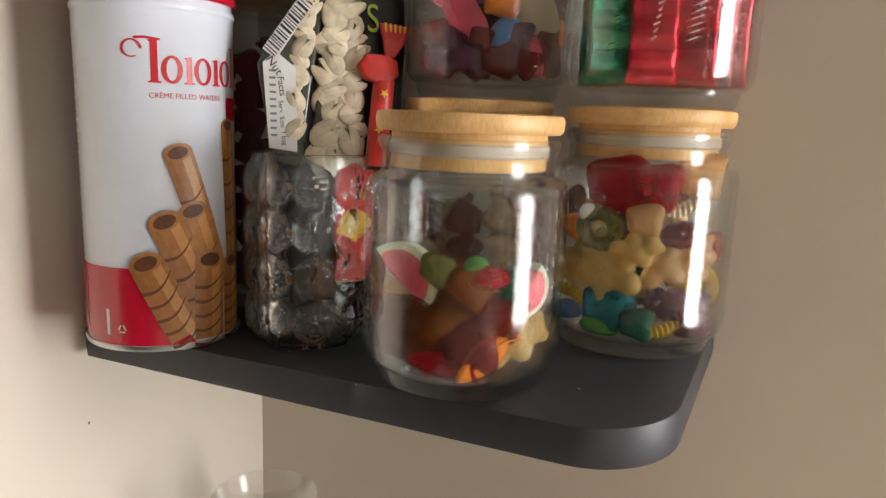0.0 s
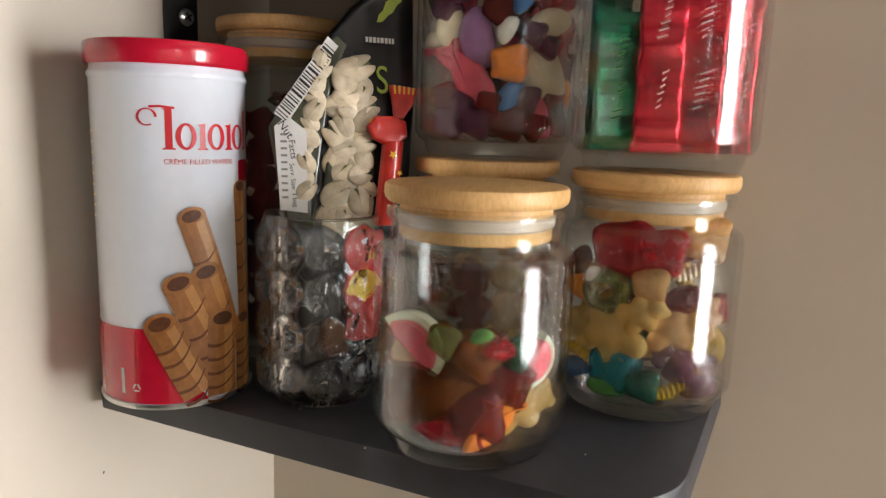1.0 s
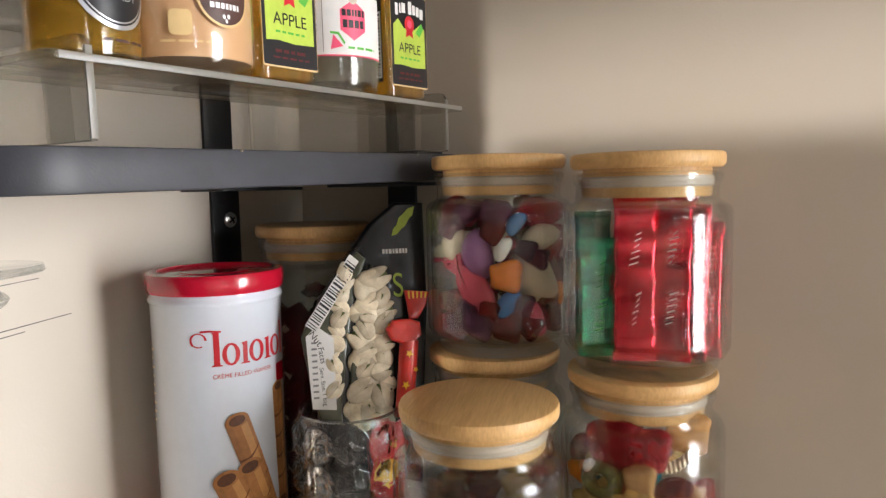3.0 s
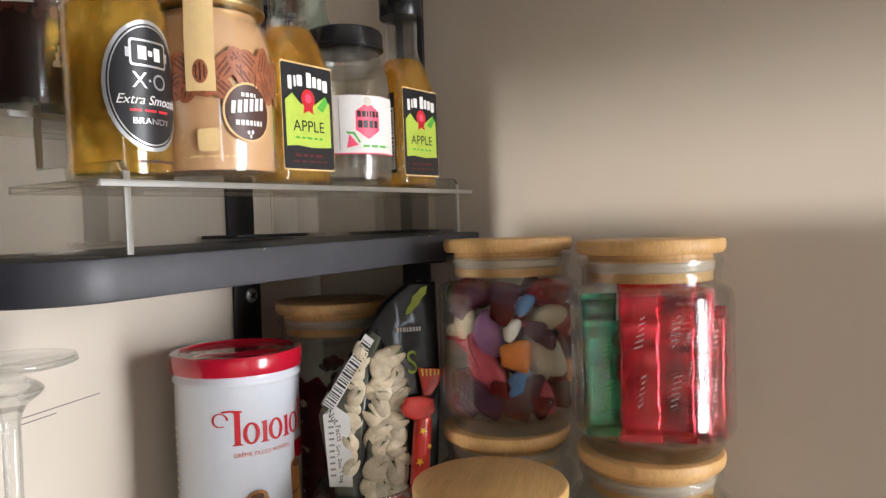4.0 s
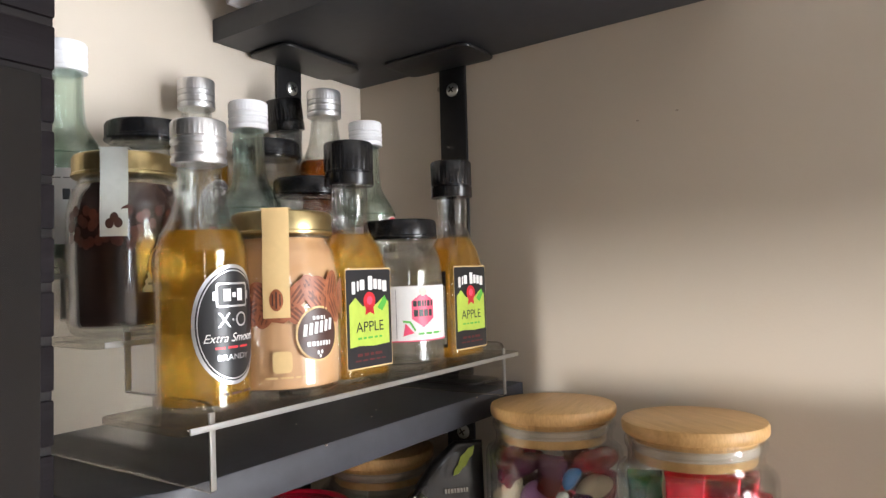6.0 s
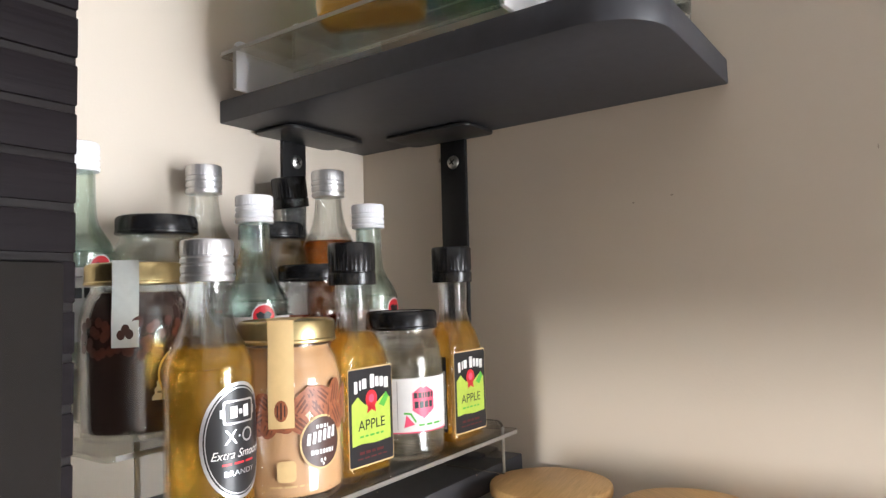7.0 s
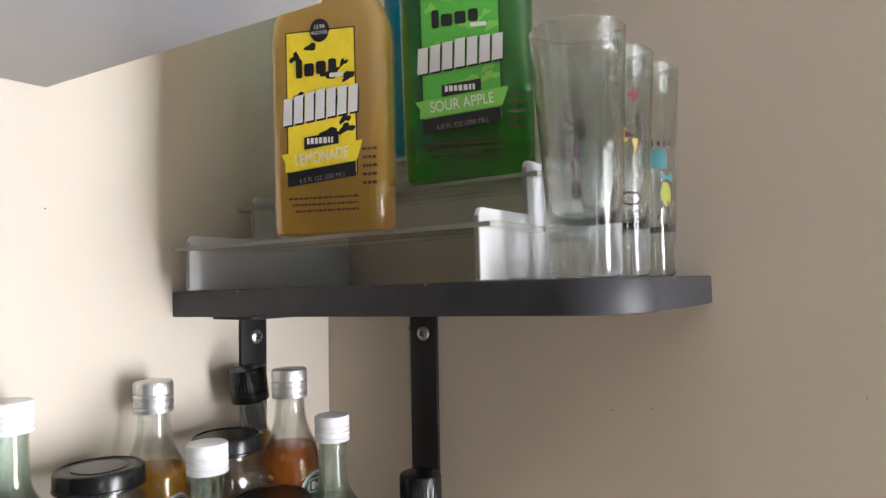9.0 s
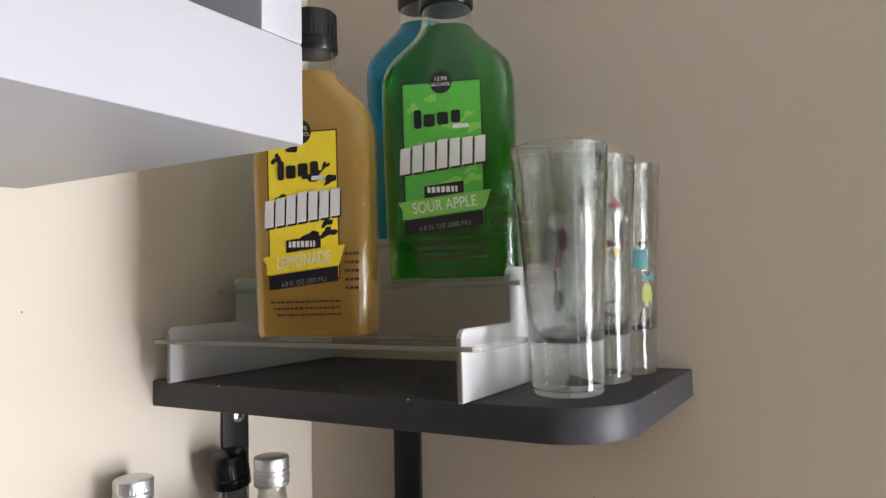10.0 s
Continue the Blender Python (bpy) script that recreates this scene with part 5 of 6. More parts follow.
printed("brand_mark", bars(0.0195, 0.0360, 0.0962, 0.0030, 7, 0.0006, 0.0012, 0.0024), bk, PAPER, bag, 0.0016, 0)
leaf = [(0.0262, 0.1060), (0.0300, 0.1070), (0.0330, 0.1105), (0.0355, 0.1120), (0.0385, 0.1170), (0.0410, 0.1190), (0.0425, 0.1250), (0.0380, 0.1235), (0.0345, 0.1200), (0.0318, 0.1180), (0.0300, 0.1130), (0.0275, 0.1105)]
printed("leaf_mark", [leaf], bk, PRINTLIME, bag, 0.0016, 0)


def half_shell(side):
    """Half of a nut shell, gaping a little towards its tip."""
    bm = bmesh.new()
    ball(bm, 0, 0, 0, 0.0052, 0.0019, 0.0068, 3)
    bmesh.ops.bisect_plane(bm, geom=bm.verts[:] + bm.edges[:] + bm.faces[:], plane_co=(0, 0, 0), plane_no=(-side, 0, 0.0), clear_outer=True)
    for v in bm.verts:
        tip = max(0.0, v.co.z / 0.0066)
        v.co.x *= 1 - 0.25 * tip
        v.co.x += side * 0.0017 * tip * tip
    return bm


SHELLS = [mesh_of("shell_half", half_shell(k), SHELLNUT) for k in (-1, 1)]
kb = bmesh.new()
ball(kb, 0, 0, 0, 0.0026, 0.0012, 0.0056, 2)
KERN = mesh_of("pistachio", kb, KERNEL)
rnd = random.Random(11)


def nut(x, z, s, t, deep=0.0):
    ob = new("pistachio", KERN)
    ob.parent = bag
    ob.matrix_basis = pose(x, -0.0158 + deep - rnd.uniform(0, 0.0012), z, rnd.uniform(-12, 12), t, rnd.uniform(-12, 12)) @ Matrix.Scale(s, 4)
    for me in SHELLS:
        k = new("shell_half", me)
        k.parent = ob
        k.matrix_basis = pose(0, -0.0002, 0)


for row, z in enumerate((-0.006, 0.001, 0.008, 0.015, 0.022, 0.029, 0.036, 0.043, 0.050, 0.057, 0.064, 0.071, 0.078)):
    f = max(0.0, (z + 0.01) / 0.090)
    x0, x1 = -0.0080 + 0.013 * f, 0.0185 + 0.004 * f - 0.013 * max(0, f - 0.6)
    n = 3 if row % 2 else 2
    for k in range(n):
        nut(x0 + (x1 - x0) * (k + 0.5) / n + rnd.uniform(-0.0012, 0.0012), z + rnd.uniform(-0.002, 0.002), rnd.uniform(1.05, 1.45), rnd.uniform(-85, 85), 0.0010 * (row % 2))
for row in range(11):
    z = 0.012 + 0.0072 * row
    nut(-0.0155 + 0.21 * max(0, z - 0.034) + rnd.uniform(-0.0008, 0.0008), z, rnd.uniform(0.9, 1.15), rnd.uniform(-60, 60), 0.0012)

CANDYRED = material("red_wrapper", (0.62, 0.03, 0.02), 0.28, scale=120, vary=0.3, bump=0.6, bump_scale=150, coat=0.5)
CANDYYEL = material("yellow_wrapper_print", (0.85, 0.45, 0.03), 0.3, scale=200, vary=0.1)
stick = thing("candy_stick", BAG @ pose(0, -0.004, 0), "red and yellow twist-wrapped candy stick in the tumbler", "candy")
fan = creased([(0.0311, 0.0707), (0.0466, 0.0689), (0.0445, 0.0600), (0.0385, 0.0520), (0.0330, 0.0520), (0.0325, 0.0600)], 0.003, 0.0008, 9, 0.002)
bmesh.ops.translate(fan, vec=(0, -0.014, 0), verts=fan.verts)
part("top_fringe", fan, CANDYRED, stick)
knot = creased([(0.0168, 0.0467), (0.0215, 0.0525), (0.0330, 0.0525), (0.0395, 0.0500), (0.0400, 0.0420), (0.0350, 0.0375), (0.0265, 0.0371), (0.0200, 0.0400)], 0.007, 0.002, 11, 0.002)
bmesh.ops.translate(knot, vec=(0, -0.014, 0), verts=knot.verts)
part("twist", knot, CANDYRED, stick)
bodyr = [[(0.0318 - 0.006 * k + 0.0062 * math.cos(math.tau * i / 14), -0.017 + 0.005 * math.sin(math.tau * i / 14), 0.0385 - 0.046 * k) for i in range(14)] for k in (0, 0.35, 0.7, 1.0)]
part("wrapped_rod", loft(bodyr), CANDYRED, stick)
lowr = [[(0.0155 - 0.004 * k + w * math.cos(math.tau * i / 14), -0.0185 + 0.003 * math.sin(math.tau * i / 14), -0.010 - 0.058 * k) for i in range(14)] for k, w in ((0, 0.008), (0.25, 0.010), (0.75, 0.010), (1.0, 0.008))]
part("lower_wrapper", loft(lowr), CANDYRED, stick)
sf = on_flat(0, -0.0172, 270)
fr = [[(0.0322 + 0.0028 * k, 0.0700 - 0.0003 * k), (0.0336 + 0.0028 * k, 0.0699 - 0.0003 * k), (0.0336 + 0.0026 * k, 0.0650), (0.0326 + 0.0026 * k, 0.0650)] for k in range(5)]
fr += [[(0.0180 + 0.003 * k, 0.0500), (0.0192 + 0.003 * k, 0.0510), (0.0212 + 0.003 * k, 0.0440), (0.0200 + 0.003 * k, 0.0440)] for k in range(3)]
printed("fringe_print", fr, sf, CANDYYEL, stick, 0.0022, 0)
star = lambda u, v, r: [(u + (r if i % 2 else r * 0.42) * math.sin(math.pi * i / 5), v + (r if i % 2 else r * 0.42) * math.cos(math.pi * i / 5)) for i in range(10)]
printed("star_print", [star(0.0300, 0.0310, 0.0028), star(0.0335, 0.0210, 0.0020), star(0.0265, 0.0120, 0.0030), star(0.0300, 0.0040, 0.0018)], on_flat(0, -0.0222, 270), CANDYYEL, stick, 0.0009, 0)
printed("swirl_print", [[(0.0140 + r * math.cos(a) * 0.9, -0.040 + r * math.sin(a)) for a, r in [(math.radians(i * 25), 0.0085) for i in range(11)] + [(math.radians(i * 25), 0.0064) for i in range(10, -1, -1)]], star(0.0135, -0.040, 0.0035), star(0.0155, -0.0230, 0.0026)], on_flat(0, -0.0217, 270), CANDYYEL, stick, 0.0009, 0)
for k, (u, v, s) in enumerate(((-0.016, -0.055, 1), (-0.006, -0.068, 1.1), (-0.018, -0.030, 0.9), (0.002, -0.050, 1))):
    ob = solid("chocolate", block(0.016 * s, 0.007, 0.014 * s, 0.003), SWEETMAT["brown"] if k % 2 else BAGBLACK, BAG @ pose(u, -0.021, v - 0.007, 0, 20 * k, 0), "small dark wrapped sweet in the glass tumbler", "candy", "dark sweets")

# ---- labels and contents of the miniatures ----
BEAN = material("coffee_bean_print", (0.075, 0.022, 0.013), 0.35, scale=300, vary=0.4, coat=0.1)
NUTPRINT = material("pecan_print", (0.27, 0.09, 0.040), 0.4, scale=350, vary=0.45)
NUTLIGHT = material("pecan_ridge_print", (0.13, 0.042, 0.02), 0.4, scale=350, vary=0.3)


def brandy_label(bottle, facing, s=1.0):
    p = on_round(0.0208, facing)
    o = printed("label", [oval(0, 0.0355, 0.0185 * s, 0.0245 * s, 40)], p, PRINTSILVER, bottle, 0.0003, 0.002, "oval black label with silver border")
    printed("label_rim", [oval(0, 0.0355, 0.0170 * s, 0.0230 * s, 40)], p, PRINTBLACK, o, 0.0004, 0.002)
    printed("inner_line", [oval(0, 0.0355, 0.0163 * s, 0.0223 * s, 40)], p, PRINTSILVER, o, 0.00047, 0.002)
    printed("label_field", [oval(0, 0.0355, 0.0158 * s, 0.0218 * s, 40)], p, PRINTBLACK, o, 0.00055, 0.002)
    printed("brand_block", [rounded(0.0165 * s, 0.0100 * s, 0.0012, 3, 0, 0.0475), rect(-0.0096 * s, 0.0455, 0.0096 * s, 0.0490)], p, PRINTSILVER, o, 0.00063, 0.002)
    printed("brand_ground", [rounded(0.0148 * s, 0.0084 * s, 0.001, 3, 0, 0.0475)], p, PRINTBLACK, o, 0.0007, 0.002)
    printed("brand_bars", [rect(-0.0050, 0.0450, -0.0015, 0.0500), rect(-0.0008, 0.0465, 0.0010, 0.0485), rect(0.0018, 0.0450, 0.0048, 0.0500)], p, PAPER, o, 0.00078, 0.002)
    lettered("caption", "X·O", 0.0085, 0, 0.0370, p, PRINTSILVER, o, 0.00065)
    lettered("caption", "Extra Smooth", 0.0050, 0, 0.0300, p, PAPER, o, 0.00065, slant=0.35)
    printed("red_line", bars(-0.0090, 0.0090, 0.0262, 0.0009, 5), p, PRINTRED, o, 0.00065, 0.002)
    lettered("caption", "BRANDY", 0.0032, 0, 0.0222, p, PRINTSILVER, o, 0.00065, stretch=1.3)
    printed("small_print", bars(-0.006, 0.012, 0.0075, 0.0010, 8), p, PRINTBROWN, bottle, 0.0003, 0.002)


brandy_label(ej1, 272)
brandy_label(goldb, 276, 0.85)
brandy_label(dkamb, 278, 0.85)


def moonshine_badge(jar, r, facing, v):
    p = on_round(r, facing)
    o = printed("badge", [oval(0, v, 0.0118, 0.0118)], p, KRAFT, jar, 0.0007, 0.002, "round dark brown badge")
    printed("badge_field", [oval(0, v, 0.0109, 0.0109)], p, PRINTBROWN, o, 0.0008, 0.002)
    sh = bars(-0.0035, 0.0035, v + 0.0068, 0.0016, 3, 0.0006, 0.0012, 0.002)
    for k in range(6):
        sh.append([(-0.0085 + 0.0028 * k, v - 0.0008 + 0.0004 * k), (-0.0066 + 0.0028 * k, v - 0.0008 + 0.0004 * k), (-0.0060 + 0.0028 * k, v + 0.0042 + 0.0004 * k), (-0.0079 + 0.0028 * k, v + 0.0042 + 0.0004 * k)])
    sh += bars(-0.0065, 0.0065, v - 0.0042, 0.0020, 6, 0.0005, 0.001, 0.002)
    sh += [oval(-0.0008, v - 0.0080, 0.0007, 0.0009, 8), oval(0.0012, v - 0.0078, 0.0007, 0.0009, 8), oval(0.0002, v - 0.0095, 0.0006, 0.0008, 8)]
    printed("brand_bars", sh, p, PAPER, o, 0.0009, 0.002)


def paper_strip(jar, lid, facing, mat, v0, blob):
    def p(u, v, d):
        r = 0.0284 if v < 0.052 else 0.0284 - (v - 0.052) / 0.018 * 0.0026 if v < 0.070 else 0.0258
        return on_round(r, facing)(u, v, d)
    o = printed("paper_strip", [[(-0.0062, v0 + (0.0811 - v0) * k / 12) for k in range(13)] + [(0.0062, v0 + (0.0811 - v0) * k / 12) for k in range(12, -1, -1)]], p, mat, jar, 0.0004, 0.002, "paper seal strip")
    printed("strip_picture", [oval(0, v0 + 0.0075, 0.0032, 0.0046)] if blob else [oval(-0.0018, v0 + 0.0055, 0.0019, 0.0022), oval(0.0020, v0 + 0.0058, 0.0019, 0.0022), oval(0.0003, v0 + 0.0080, 0.0019, 0.0022)], p, NUTPRINT if blob else PRINTBROWN, o, 0.0005, 0.002)
    if blob:
        printed("picture_ridge", [rect(-0.0004, v0 + 0.0040, 0.0004, v0 + 0.0110), rect(-0.0020, v0 + 0.0050, -0.0014, v0 + 0.0100), rect(0.0014, v0 + 0.0050, 0.0020, v0 + 0.0100)], p, PRINTBROWN, o, 0.0006, 0.002)
    a = radians(facing)
    top = part("strip_top", span(-0.0067, 0.0067, -0.0261, 0.012, 0.0806, 0.0810), mat, jar)
    top.matrix_basis = pose(0, 0, 0.0004, 0, 0, facing - 270)


paper_strip(pecan, pecan_lid, 221, KRAFT, 0.0350, True)
SEALPAPER = material("grey_seal_paper", (0.58, 0.60, 0.57), 0.5, scale=250, vary=0.08)
paper_strip(coffee, coffee_lid, 228, SEALPAPER, 0.0430, False)
moonshine_badge(pecan, 0.0280, 262, 0.0275)
moonshine_badge(coffee, 0.0280, 282, 0.0300)
cp = on_round(0.0280, 262)
rnd = random.Random(21)
for k in range(27):
    u, v = -0.046 + 0.0029 * k + rnd.uniform(-0.002, 0.002), 0.0415 + rnd.uniform(-0.0045, 0.0060)
    t = rnd.uniform(-1.2, 1.2)
    c, s = math.cos(t), math.sin(t)
    turned = lambda a, b: [(u + x * c - y * s, v + x * s + y * c) for x, y in oval(0, 0, a, b, 16)]
    nutp = printed("pecan_picture", [turned(0.0044, 0.0072)], cp, NUTPRINT, pecan, 0.00015 + 0.00003 * k, 0.002)
    printed("ridge", [turned(0.0006, 0.0056), [(x + 0.0018 * c, y + 0.0018 * s) for x, y in turned(0.0005, 0.0046)], [(x - 0.0018 * c, y - 0.0018 * s) for x, y in turned(0.0005, 0.0046)]], cp, NUTLIGHT, nutp, 0.00017 + 0.00003 * k, 0)
printed("volume_mark", [rounded(0.009, 0.009, 0.002, 3, -0.018, 0.0165)] + bars(-0.026, -0.004, 0.0100, 0.0008, 2), cp, KRAFT, pecan, 0.0003, 0.002)
kp = on_round(0.0280, 240)
for k in range(46):
    u, v = -0.030 + 0.0022 * (k % 28) + rnd.uniform(-0.001, 0.001), 0.0415 + 0.0055 * (k % 3) + rnd.uniform(-0.0022, 0.0022)
    printed("bean_picture", [oval(u, v, 0.0021, 0.0024, 12)], kp, BEAN, coffee, 0.0002 + 0.000006 * k, 0)
jag = [(0.0060, 0.0190)] + [(0.0060 + 0.0011 * (k // 2) + (0.0014 if k % 2 else 0), 0.0205 + 0.0016 * k) for k in range(12)] + [(0.0300, 0.0400), (0.0300, 0.0190)]
printed("label_patch", [jag], kp, PAPER, coffee, 0.0005, 0.002, "torn-edged white label patch")
printed("small_print", bars(0.0085, 0.0200, 0.0225, 0.0010, 31) + bars(0.0105, 0.0200, 0.0250, 0.0010, 32), kp, PRINTGREY, coffee, 0.0006, 0.002)


DARKRED = material("dark_red_print", (0.10, 0.012, 0.012), 0.4, scale=300, vary=0.2)


def apple_label(bottle):
    p = on_flat(0, -0.0122, 270)
    o = printed("label", [rounded(0.0350, 0.0500, 0.0010, 2, 0, 0.0320)], p, KRAFT, bottle, 0.0003, 0, "black and lime apple whiskey label")
    printed("label_field", [rounded(0.0344, 0.0486, 0.0010, 2, 0, 0.0320)], p, PRINTBLACK, o, 0.0004, 0)
    printed("apple_ground", [[(-0.0152, 0.0180), (-0.0080, 0.0186), (0.0030, 0.0178), (0.0152, 0.0184), (0.0152, 0.0395), (0.0110, 0.0420), (0.0050, 0.0385), (-0.0050, 0.0380), (-0.0105, 0.0425), (-0.0152, 0.0390)]], p, PRINTLIME, o, 0.0005, 0)
    printed("leaf_mark", [[(0.0060, 0.0370), (0.0120, 0.0430), (0.0140, 0.0400), (0.0100, 0.0350)]], p, PRINTGREEN, o, 0.0006, 0)
    wd = [rounded(w, h, 0.0005, 2, u, 0.0485 + dv) for u, w, h, dv in ((-0.0118, 0.0026, 0.0062, -0.0012), (-0.0085, 0.0014, 0.0052, -0.0004), (-0.0053, 0.0036, 0.0052, 0.0002), (0.0010, 0.0034, 0.0070, 0.0010), (0.0048, 0.0028, 0.0052, 0.0004), (0.0084, 0.0030, 0.0052, 0.0), (0.0122, 0.0034, 0.0056, -0.0008))]
    printed_each("brand_bar", wd, p, PAPER, o, 0.0006, 0)
    seal = printed("seal_mark", [oval(0, 0.0405, 0.0046, 0.0046, 18), [(-0.0028, 0.0375), (0.0028, 0.0375), (0.0035, 0.0335), (0, 0.0350), (-0.0035, 0.0335)]], p, PRINTRED, o, 0.0007, 0)
    printed("seal_ring", [oval(0, 0.0408, 0.0022, 0.0022, 14)], p, PRINTPINK, seal, 0.0008, 0)
    lettered("caption", "APPLE", 0.0074, 0, 0.0275, p, PRINTBLACK, o, 0.0007, stretch=1.08)
    printed("small_print", bars(-0.0095, 0.0095, 0.0222, 0.0010, 4), p, PRINTGREEN, o, 0.0007, 0)
    printed("red_bars", bars(-0.0100, 0.0100, 0.0140, 0.0014, 9) + bars(-0.0115, 0.0115, 0.0112, 0.0008, 10), p, DARKRED, o, 0.0006, 0)
    q = on_flat(-0.0191, 0, 180)
    sd = printed("side_label", [rect(-0.0075, 0.0090, 0.0075, 0.0540)], q, PRINTBLACK, bottle, 0.0003, 0, "dark side label")
    cd, v = [], 0.0120
    r2 = random.Random(2)
    while v < 0.044:
        h = r2.choice((0.0005, 0.0008, 0.0013))
        cd.append(rect(0.0010, v, 0.0062, v + h))
        v += h + r2.choice((0.0006, 0.001))
    w = printed("barcode_ground", [rect(0.0004, 0.0110, 0.0068, 0.0455)], q, PAPER, sd, 0.0004, 0)
    printed("barcode", cd, q, PRINTBLACK, w, 0.0005, 0)


for b in (jb1, jb2, jb3):
    apple_label(b)

mr = 0.0280 * 0.90
p = on_round(mr, 225)
o = printed("label", [rect(-0.0330, 0.0165, 0.0330, 0.0450)], p, PAPER, mm, 0.0003, 0.002, "white paper label with pink badge")
hexa = [(0.0095 + 0.0083 * math.sin(math.radians(60 * i)), 0.0325 + 0.0092 * math.cos(math.radians(60 * i))) for i in range(6)]
badge = printed("pink_badge", [hexa], p, PRINTPINK, o, 0.0004, 0.002)
printed("brand_bars", bars(0.0032, 0.0160, 0.0358, 0.0030, 2, 0.0006, 0.001, 0.0022) + bars(0.0036, 0.0154, 0.0308, 0.0036, 3, 0.0007, 0.0022, 0.0030), p, PRINTBLACK, badge, 0.0005, 0.002)
printed("moon_mark", [oval(0.0095, 0.0420, 0.0024, 0.0024, 16)], p, SEAL, o, 0.0005, 0.002)
lettered("caption", "WATERMELON", 0.0030, -0.0105, 0.0300, p, PRINTGREY, o, 0.0004, turn=90)
printed("melon_mark", [[(-0.0030, 0.0190), (0.0035, 0.0205), (-0.0015, 0.0258)]], p, PRINTPINK, o, 0.0004, 0.002)
printed("melon_rind", [[(-0.0030, 0.0262), (0.0008, 0.0258), (0.0040, 0.0212), (0.0046, 0.0222), (0.0014, 0.0268), (-0.0030, 0.0272)]], p, PRINTGREEN, o, 0.0004, 0.002)
printed("small_print", bars(0.0060, 0.0240, 0.0200, 0.0011, 11), p, PRINTGREEN, o, 0.0004, 0.002)
printed("border_line", [rect(-0.0148, 0.0180, -0.0145, 0.0435), rect(-0.0068, 0.0180, -0.0065, 0.0435)] + [rect(-0.0215, 0.0190 + 0.0022 * k, -0.0190, 0.0200 + 0.0022 * k) for k in range(10)], p, PRINTGREY, o, 0.0004, 0.002)
printed("label_edge", [rect(-0.0330, 0.0160, 0.0330, 0.0167)], p, PRINTPINK, o, 0.0004, 0.002)
flat_top = lambda u, v, d: (u, v, 0.0803 + d)
printed("lid_sticker", [oval(0, 0, 0.0130, 0.0130, 24)], flat_top, PRINTGREY, mm_lid, 0.0002, 0, "faded grey oval sticker")
printed("lid_sticker", [oval(0, 0, 0.0150, 0.0150, 24)], flat_top, PRINTGREY, jarl_lid, 0.0002, 0, "faded grey sticker")
for jar, k in ((jarl, 0.98), (jarm, 0.94), (redj, 0.94)):
    q = on_round(0.0280 * k, 228)
    w = printed("label", [rect(-0.032 * k, 0.014, 0.032 * k, 0.042 if jar is not redj else 0.030)], q, PAPER, jar, 0.0003, 0.002, "plain white paper label")
    printed("small_print", bars(-0.014, 0.014, 0.022, 0.0016, 5) + bars(-0.012, 0.012, 0.0265, 0.0012, 6), q, PRINTGREY, w, 0.0004, 0.002)


def rum_label(bottle, facing):
    p = on_round(0.0198, facing)
    o = printed("label", [rect(-0.0290, 0.0150, 0.0290, 0.0540)], p, PAPER, bottle, 0.0003, 0.002, "white rum label with red emblem")
    m = printed("emblem", [oval(0, 0.0540, 0.0072, 0.0072)], p, PAPER, o, 0.0005, 0.002, "round red emblem")
    printed("emblem_field", [oval(0, 0.0540, 0.0064, 0.0064)], p, PRINTRED, m, 0.0006, 0.002)
    printed("emblem_mark", [[(-0.0048, 0.0555), (-0.0020, 0.0570), (0, 0.0556), (0.0020, 0.0570), (0.0048, 0.0555), (0.0032, 0.0520), (0, 0.0510), (-0.0032, 0.0520)]], p, PRINTBLACK, m, 0.0007, 0.002)
    printed_each("brand_bar", [rounded(0.0036, 0.0056, 0.0004, 2, -0.0125 + 0.0046 * k, 0.0405) for k in range(6)], p, PRINTBLACK, o, 0.0005, 0.002)
    lettered("caption", "SUPERIOR", 0.0033, 0.0, 0.0345, p, PRINTBLACK, o, 0.0005, stretch=1.2)
    printed("small_print", bars(-0.0100, 0.0100, 0.0300, 0.0008, 4) + bars(-0.0120, 0.0120, 0.0170, 0.0008, 6) + bars(-0.0190, 0.0190, 0.0490, 0.0006, 9), p, PRINTGREY, o, 0.0005, 0.002)
    printed("figure_mark", [oval(-0.0060, 0.0235, 0.0028, 0.0024, 14), oval(0.0010, 0.0232, 0.0034, 0.0026, 14), oval(0.0075, 0.0240, 0.0024, 0.0022, 14)], p, PRINTGREY, o, 0.0005, 0.002)


rum_label(bac1, 278)
rum_label(bac2, 243)
rum_label(bac3, 278)

# ---- flask labels, glass prints, marks on the wall, stemware ----


